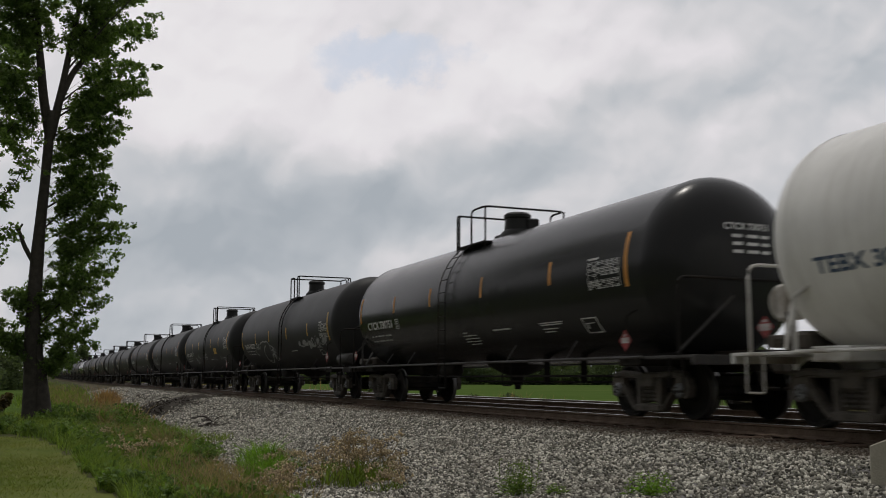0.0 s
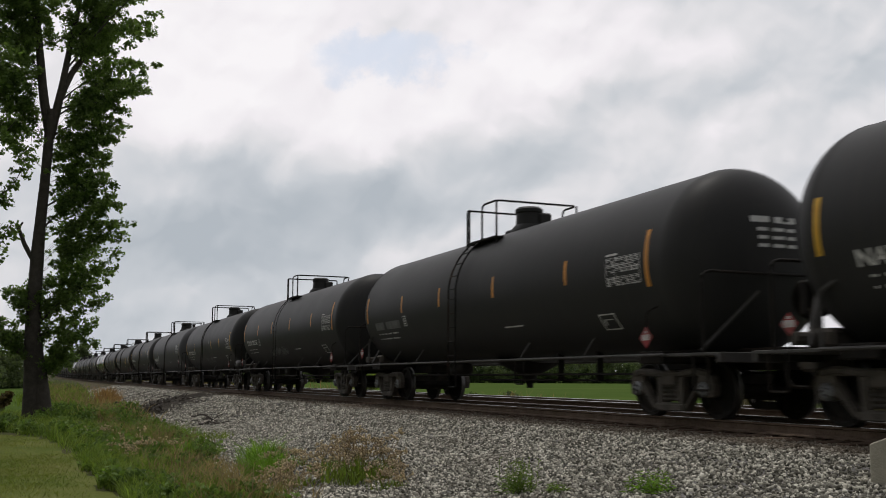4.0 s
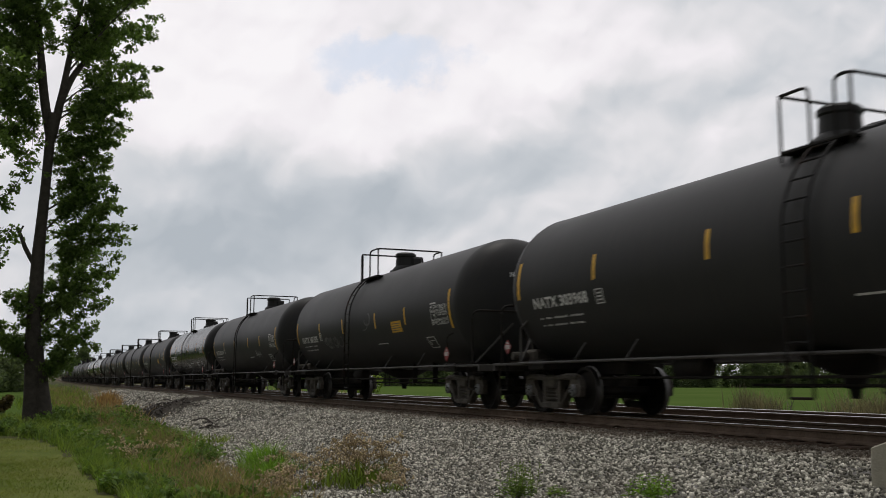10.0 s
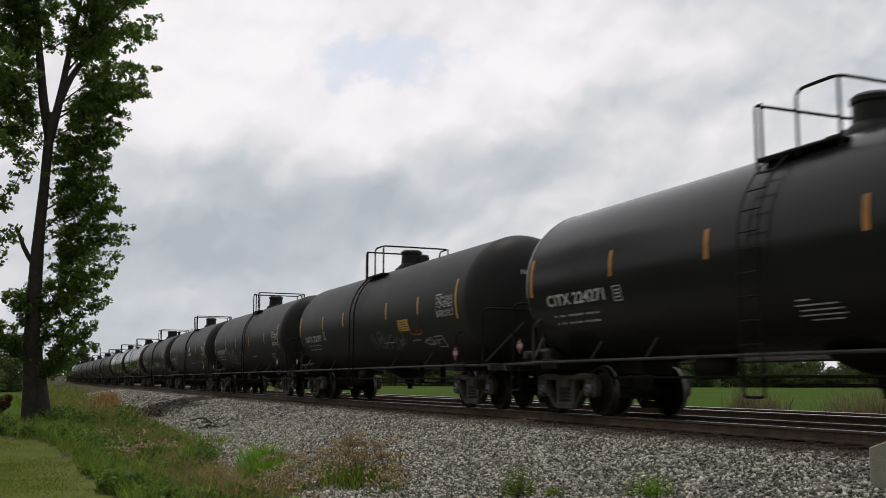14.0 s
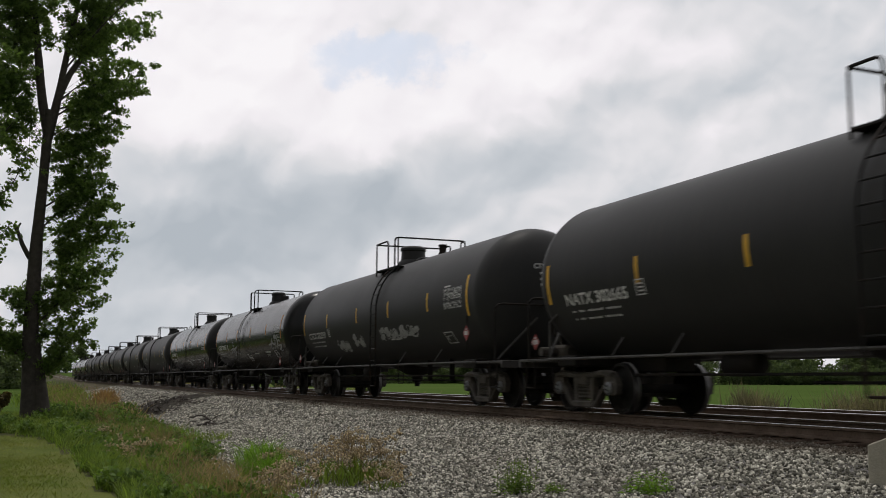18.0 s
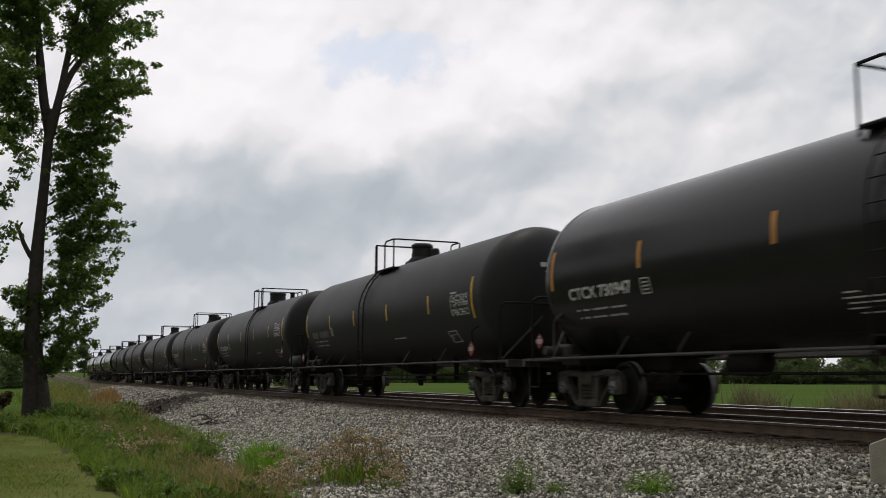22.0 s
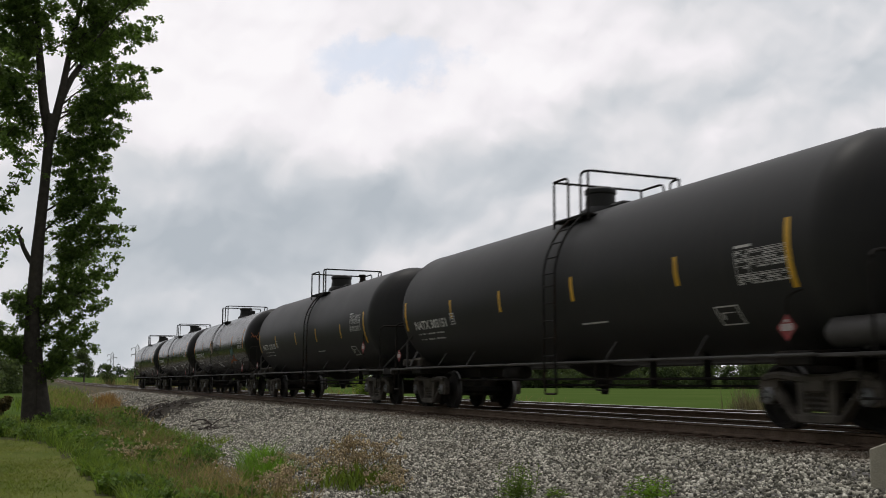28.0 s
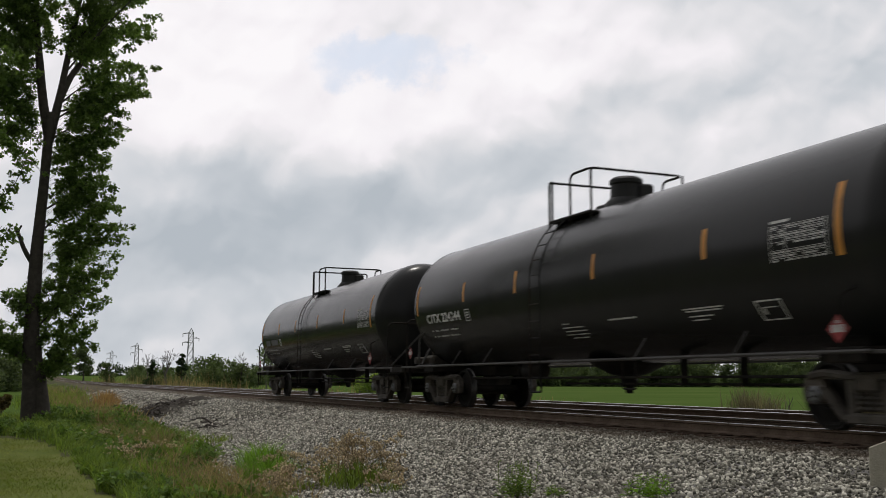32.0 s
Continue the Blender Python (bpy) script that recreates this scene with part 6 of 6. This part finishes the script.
def blades(name, label, zones, material, seed, category="grass"):
    """Grass blades over zones of (x0, x1, y0, y1, count, height, lean)."""
    rng = np.random.default_rng(seed)
    vs, base = [], 0
    for x0, x1, y0, y1, count, tall, lean in zones:
        px, py = rng.uniform(x0, x1, count), rng.uniform(y0, y1, count)
        # tufts: pull blades towards random clump centres
        cx, cy = rng.uniform(x0, x1, max(3, count // 60)), rng.uniform(y0, y1, max(3, count // 60))
        pick = rng.integers(0, len(cx), count)
        pull = rng.random(count) * 0.75
        tuft = 0.5 + 0.9 * rng.random(len(cx))
        px, py = px * (1 - pull) + (cx[pick] + rng.normal(0, 0.12, count)) * pull, py * (1 - pull) + (cy[pick] + rng.normal(0, 0.12, count)) * pull
        near = np.abs(px - cx[pick]) < 2.5
        if x1 < -5 and y1 < -6 and x0 > -60:
            lawn = np.array([mown(a, b) for a, b in zip(px, py)])
            near &= lawn if material == "grass_lawn" else ~lawn
        px, py, pick = px[near], py[near], pick[near]
        n = len(px)
        pz = np.array([level(a, b) for a, b in zip(px, py)]) - 0.02
        h = tall * rng.uniform(0.5, 1.2, n) * tuft[pick]
        a = rng.uniform(0, 6.28, n)
        w = np.stack([np.cos(a), np.sin(a), 0 * a], 1) * min(0.013, 0.006 + 0.012 * tall) * (1 + 1.2 * (x0 < -50))
        out = rng.normal(0, lean, (n, 2)) * h[:, None]
        p0 = np.stack([px, py, pz], 1)
        p1 = p0 + np.stack([out[:, 0] * 0.35, out[:, 1] * 0.35, h * 0.6], 1)
        p2 = p0 + np.stack([out[:, 0], out[:, 1], h], 1)
        vs.append(np.stack([p0 - w, p0 + w, p1 + w * 0.7, p1 - w * 0.7, p2], 1).reshape(-1, 3))
        base += n
    k = 5 * np.arange(base)[:, None, None]
    f = (np.array([(0, 1, 2), (0, 2, 3), (3, 2, 4)])[None] + k).reshape(-1, 3)
    return tagged(new(name, mesh_from(name, np.concatenate(vs), f, [material])), label, category, kind="stuff")


blades("tall_grass", "tall green grass and weeds in the trackside ditch", (
    (-21, -11, -10.0, -7.8, 10000, 0.26, 0.55), (-21, -11, -9.95, -9.0, 5000, 0.2, 0.6), (-34, -21, -11.0, -7.1, 17000, 0.3, 0.55), (-52, -34, -10.4, -6.7, 12000, 0.34, 0.5), (-85, -52, -11.5, -6.6, 9000, 0.45, 0.4), (-130, -75, -11, -5.2, 9000, 0.5, 0.4), (-260, -115, -11, -3.4, 11000, 0.6, 0.4), (-37, -29, -16, -9.8, 11000, 0.26, 0.55), (-46, -37, -17, -9.8, 6000, 0.24, 0.5)), "grass_green", 31)
blades("dry_grass", "dry tan grass stalks among the green weeds", (
    (-21, -11.5, -9.0, -7.5, 2600, 0.34, 0.6), (-34, -21, -8.9, -6.8, 4600, 0.38, 0.6), (-52, -34, -9.2, -6.4, 5500, 0.42, 0.55), (-90, -52, -10, -6.2, 6000, 0.5, 0.5), (-200, -80, -10, -4.6, 7000, 0.6, 0.45), (-20, -12.5, -7.8, -6.8, 700, 0.25, 0.7)), "grass_tan", 32)
blades("lawn_grass", "short mown lawn grass with faded tan patches", ((-22, -12.5, -12.5, -9.7, 26000, 0.05, 0.8), (-29, -22, -15.5, -9.9, 16000, 0.06, 0.8)), "grass_lawn", 33)
blades("dry_reeds", "dry grey-tan reeds on the far bank", ((-24.2, -22.4, 8.4, 9.6, 1800, 0.95, 0.22), (-21.0, -14.5, 8.4, 10.2, 9000, 1.0, 0.25)), "reed_dry", 36)
blades("far_bank_grass", "dry tan weeds along the far bank", ((-60, -27, 8.4, 10.5, 1200, 0.75, 0.4), (-140, -60, 8.4, 12, 5500, 1.3, 0.35), (-240, -130, 9, 16, 9000, 2.3, 0.25), (-420, -240, 10, 20, 7000, 2.6, 0.25)), "grass_tan", 34)
blades("rusty_grass", "rust-coloured dead grass on the bank's foot", ((-66, -56, -7.0, -5.9, 1500, 0.75, 0.4),), "grass_rust", 35)


def leafy_weeds(name, label, zones, material, seed):
    """Low broad-leaved weeds over zones of (x0, x1, y0, y1, clumps, height, leaves)."""
    rng = np.random.default_rng(seed)
    for i, (x0, x1, y0, y1, clumps, tall, leaves) in enumerate(zones):
        cen, rad = [], []
        for k in range(clumps):
            x, y = rng.uniform(x0, x1), rng.uniform(y0, y1)
            if mown(x, y - 0.1):
                continue
            h = tall * rng.uniform(0.4, 1.3)
            for q in range(3):
                cen.append((x + rng.normal(0, h * 0.5), y + rng.normal(0, h * 0.4), level(x, y) + h * rng.uniform(0.2, 0.8)))
                rad.append(h * rng.uniform(0.35, 0.6))
        tagged(leaf_cloud(name, cen, rad, leaves, 0.030 + 0.0006 * abs(x0), material, None, seed + i, 0.9), label, "weeds", kind="stuff")


leafy_weeds("ditch_weeds", "low broad-leaved green weeds in the ditch", ((-20, -11, -9.8, -7.7, 150, 0.22, 10000), (-33, -20, -10.6, -7.0, 240, 0.28, 13000), (-50, -33, -10.4, -6.6, 200, 0.4, 12000), (-34, -28, -15, -10.3, 130, 0.25, 8000)), "weed_leaf", 61)


def make_sprout(at, spread, tall, stems, material, seed, label):
    """Upright stems set with narrow leaves."""
    clump = thing("weed_clump", label, "weeds", at=(at[0], at[1], level(*at)))
    rng = random.Random(seed)
    st, lf = bmesh.new(), bmesh.new()
    for i in range(stems):
        a, r = rng.uniform(0, 6.28), spread * rng.random() ** 0.7
        p = Vector((math.cos(a) * r, math.sin(a) * r, -0.04))
        h = tall * rng.uniform(0.45, 1.1)
        q = p + Vector((rng.uniform(-0.3, 0.3), rng.uniform(-0.3, 0.3), 1)) * h
        rod(st, p, q, 0.003, 4)
        for k in range(13):
            c = p.lerp(q, 0.12 + 0.9 * k / 13)
            b = k * 2.4 + a
            long = rng.uniform(0.05, 0.1) * (1.15 - 0.6 * k / 13)
            d = Vector((math.cos(b), math.sin(b), rng.uniform(0.3, 0.9))) * long
            w = Vector((-math.sin(b), math.cos(b), 0)) * long * 0.2
            v = [lf.verts.new(e) for e in (c, c + d * 0.5 + w, c + d + Vector((0, 0, -0.3 * long)), c + d * 0.5 - w)]
            lf.faces.new(v)
    tagged(part("stalk_tuft", st, "grass_green", clump), kind="stuff")
    tagged(part("foliage", lf, material, clump), kind="stuff")


def make_weed(at, spread, tall, count, green, seed, label, name="weed_clump"):
    """A clump of upright stalks with narrow leaves."""
    clump = thing(name, label, "weeds", at=(at[0], at[1], level(*at)))
    rng = random.Random(seed)
    bm = bmesh.new()
    for i in range(count):
        a, r = rng.uniform(0, 6.28), spread * rng.random() ** 0.6
        p = Vector((math.cos(a) * r, math.sin(a) * r, -0.03))
        h = tall * rng.uniform(0.5, 1.1)
        d = Vector((rng.gauss(0, 0.4), rng.gauss(0, 0.4), 1)) * h * (1.1 - 0.6 * (r / spread) ** 2)
        w = Vector((math.cos(a * 3), math.sin(a * 3), 0)) * rng.uniform(0.006, 0.012)
        m = p + d * 0.55 + Vector((0, 0, 0.05 * h))
        q = p + d + Vector((d.x * 0.9, d.y * 0.9, -0.2 * h)) * rng.uniform(0.2, 0.8)
        v = [bm.verts.new(c) for c in (p - w, p + w, m + w, m - w, q)]
        bm.faces.new(v[:4])
        bm.faces.new((v[3], v[2], v[4]))
    tagged(part("foliage", bm, green, clump), kind="stuff")
    return clump


def make_umbels(at, spread, tall, count, seed):
    """Dried branching flower heads on thin stalks, leafy at the foot."""
    clump = make_weed(at, spread, tall * 0.62, count * 6, "grass_green", seed, "dried tan flower heads over green weeds", "dried_flower_clump")
    rng = random.Random(seed)
    bm, hd = bmesh.new(), bmesh.new()
    for i in range(count):
        a, r = rng.uniform(0, 6.28), spread * rng.random() ** 0.6
        p = Vector((math.cos(a) * r, math.sin(a) * r, 0))
        q = p + Vector((rng.gauss(0, 0.25), rng.gauss(0, 0.25), 1)) * tall * rng.uniform(0.4, 1.1) * (1.08 - 0.5 * (r / spread) ** 2)
        rod(bm, p, q, 0.004, 4)
        for k in range(7):
            e = q + Vector((rng.uniform(-1, 1), rng.uniform(-1, 1), rng.uniform(-0.1, 0.9))) * rng.uniform(0.05, 0.12)
            rod(bm, q, e, 0.0025, 3)
            for j in range(3):
                c = e + Vector([rng.uniform(-0.02, 0.02) for _ in range(3)])
                bmesh.ops.create_icosphere(hd, subdivisions=1, radius=rng.uniform(0.009, 0.018), matrix=Matrix.Translation(c))
    tagged(part("stemwork", bm, "grass_tan", clump), kind="stuff")
    tagged(part("seed_head", hd, "seed_pale", clump), kind="stuff")


make_weed((-18.3, -6.6), 0.5, 0.66, 420, "grass_bright", 1, "bright green grass clump on the gravel")
make_weed((-16.4, -7.0), 0.4, 0.5, 260, "grass_bright", 2, "bright green grass clump on the gravel")
make_weed((-15.2, -7.7), 0.45, 0.3, 160, "grass_bright", 8, "bright green grass clump on the gravel")
make_weed((-22.0, -7.5), 0.9, 0.42, 420, "grass_bright", 9, "bright green grass clump in the ditch")
make_weed((-27.5, -7.2), 1.1, 0.5, 420, "grass_bright", 10, "bright green grass clump in the ditch")
make_sprout((-10.9, -5.15), 0.24, 0.42, 30, "weed_leaf", 3, "leafy green weed growing in the ballast")
make_sprout((-9.3, -4.35), 0.27, 0.27, 20, "grass_bright", 4, "yellow-green leafy weed growing in the ballast")
make_sprout((-10.3, -4.95), 0.15, 0.14, 8, "weed_leaf", 5, "small green weed growing in the ballast")
make_weed((-25.5, -6.3), 0.7, 0.35, 160, "grass_green", 6, "green grass clump at the gravel's edge")
make_weed((-29.5, -6.9), 0.9, 0.5, 300, "grass_green", 7, "green grass clump at the gravel's edge")
make_umbels((-19.1, -9.0), 0.4, 0.42, 14, 16)
make_umbels((-25.2, -9.2), 0.5, 0.4, 14, 17)
make_umbels((-14.5, -5.95), 0.65, 0.66, 64, 11)
make_umbels((-14.9, -6.85), 0.45, 0.36, 26, 12)
make_umbels((-16.2, -5.9), 0.5, 0.42, 26, 18)
make_umbels((-17.6, -6.35), 0.45, 0.38, 20, 19)
make_umbels((-13.2, -5.95), 0.35, 0.3, 12, 13)
make_umbels((-14.3, -7.3), 0.4, 0.3, 16, 14)
make_umbels((-21.5, -8.4), 0.6, 0.45, 16, 15)


def make_brush(at, length, count, seed, label):
    """A heap of dead branches."""
    heap = thing("brush_pile", label, "dead branches", at=(at[0], at[1], level(*at)))
    rng = random.Random(seed)
    for i in range(count):
        bm = bmesh.new()
        a = rng.uniform(-0.5, 0.5) + (math.pi if rng.random() < 0.4 else 0)
        p = Vector((rng.uniform(-0.6, 0.6) * length, rng.uniform(-0.3, 0.3) * length, 0.0))
        d = Vector((math.cos(a), math.sin(a), rng.uniform(-0.05, 0.14))) * length * rng.uniform(0.4, 0.9)
        p.z = level(at[0] + p.x, at[1] + p.y) - heap.location.z + 0.02
        limb(bm, p, p + d, rng.uniform(0.02, 0.05), 0.008, seed * 50 + i, 0.05, 4, 0.1, 5)
        for k in range(3):
            t = rng.uniform(0.3, 0.9)
            limb(bm, p + d * t, p + d * t + Vector((rng.uniform(-1, 1), rng.uniform(-0.7, 0.7), rng.uniform(-0.1, 0.35))) * length * 0.22, 0.012, 0.004, seed + k, 0, 3, 0.1, 4)
        part("dead_branch", bm, "dead_wood", heap)


make_brush((-43.0, -6.3), 2.6, 26, 1, "dark heap of dead branches on the bank's soil")
make_brush((-47.0, -4.7), 2.4, 22, 2, "dark dead branches on the bank's soil")
make_brush((-33.5, -5.5), 1.5, 5, 6, "long dead sticks lying on gravel")
make_brush((-31.0, -5.6), 1.2, 6, 3, "broken dead branches lying on gravel")
make_brush((-66.0, -5.0), 3.0, 5, 4, "long dead sticks on the gravel bank")
make_brush((-18.6, -7.0), 0.6, 2, 5, "short dark stick on the gravel")


def make_bush(at, tall, seed, label, leafy=None):
    bush = thing("bush", label, "bush", at=(at[0], at[1], level(*at)))
    rng = random.Random(seed)
    bm = bmesh.new()
    cen = []
    for i in range(14):
        a = rng.uniform(0, 6.28)
        q = Vector((math.cos(a) * 0.35, math.sin(a) * 0.35, 1)) * tall * rng.uniform(0.5, 1)
        limb(bm, (0, 0, -0.05), q, 0.02, 0.006, seed + i, 0, 3, 0.08, 4)
        cen.append(tuple(q))
        for k in range(3):
            t = rng.uniform(0.4, 0.95)
            limb(bm, q * t, q * t + Vector((rng.uniform(-1, 1), rng.uniform(-1, 1), 1)) * tall * 0.18, 0.008, 0.003, seed + k, 0, 2, 0.05, 4)
    part("brushwood", bm, "twig", bush)
    if leafy:
        leaf_cloud("foliage", cen, [tall * 0.28] * len(cen), 700, 0.07, leafy, bush, seed)


make_bush((-23.0, 9.6), 1.25, 1, "bare twiggy bush on the far bank")
make_bush((-25.0, 9.8), 1.05, 2, "bare twiggy bush on the far bank")
make_bush((-20.0, 9.5), 1.3, 3, "bare twiggy bush on the far bank")
make_bush((-18.6, 9.6), 1.4, 4, "bare twiggy bush on the far bank")
make_bush((-61.0, 9.7), 1.9, 5, "leafy green bush on the far bank", "grass_green")
make_bush((-63.5, 10.2), 1.7, 6, "leafy green bush on the far bank", "grass_green")
make_bush((-45.0, -11.7), 0.75, 8, "brown-leaved twiggy bush beside the maple", "dead_leaf")
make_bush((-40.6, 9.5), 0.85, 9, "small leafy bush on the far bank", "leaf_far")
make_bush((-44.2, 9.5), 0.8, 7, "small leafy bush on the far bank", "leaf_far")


def make_post():
    """A squat concrete marker with a sloping top beside the rails."""
    x, y = -7.42, -2.85
    z = level(x, y)
    bm = box(bmesh.new(), -0.13, 0.13, -0.13, 0.13, -0.25, 0.38, 0.012)
    for v in bm.verts:
        if v.co.z > 0.3:
            v.co.z += 0.10 * (v.co.x + 0.13) / 0.26
            v.co.x *= 0.92
    ob = new("marker_post", bpy.data.meshes.new("marker_post"))
    bm.to_mesh(ob.data)
    bm.free()
    ob.data.materials.append(M["concrete"])
    ob.matrix_basis = pose(x, y, z, 0, 0, 28)
    tagged(ob, "squat weathered concrete marker post in the ballast", "marker post")


make_post()


def motions():
    """The train rolls past at a steady pace; the wheels turn with it."""
    for car, spec in zip(TRAIN, CARS):
        x0 = spec[0]
        gone = lambda t: x0 + SPEED * t - (CHECK if t > 21.85 else 0.0)
        walk(car, [(t, pose(gone(t), 0, rise(gone(t)))) for t in (*range(0, 21, 2), 21.0, 21.6, 21.8, 21.9, 22.1, 23.0, *range(24, 33, 2))])
        first, last = max(0, math.ceil((-45 - x0) / SPEED * FPS)), min(32 * FPS, math.floor((14 - x0) / SPEED * FPS))
        for w in car.children_recursive:
            if not w.name.startswith("wheelset"):
                continue
            x = w.location.x
            marks = sorted({0, 32 * FPS} | set(range(first, last + 1)))
            turn = lambda n: math.degrees((min(max(n, first), last) - first) / FPS * SPEED / 0.457)
            walk(w, [(n / FPS, pose(x, 0, 0.457, 0, turn(n), 0)) for n in marks])


motions()
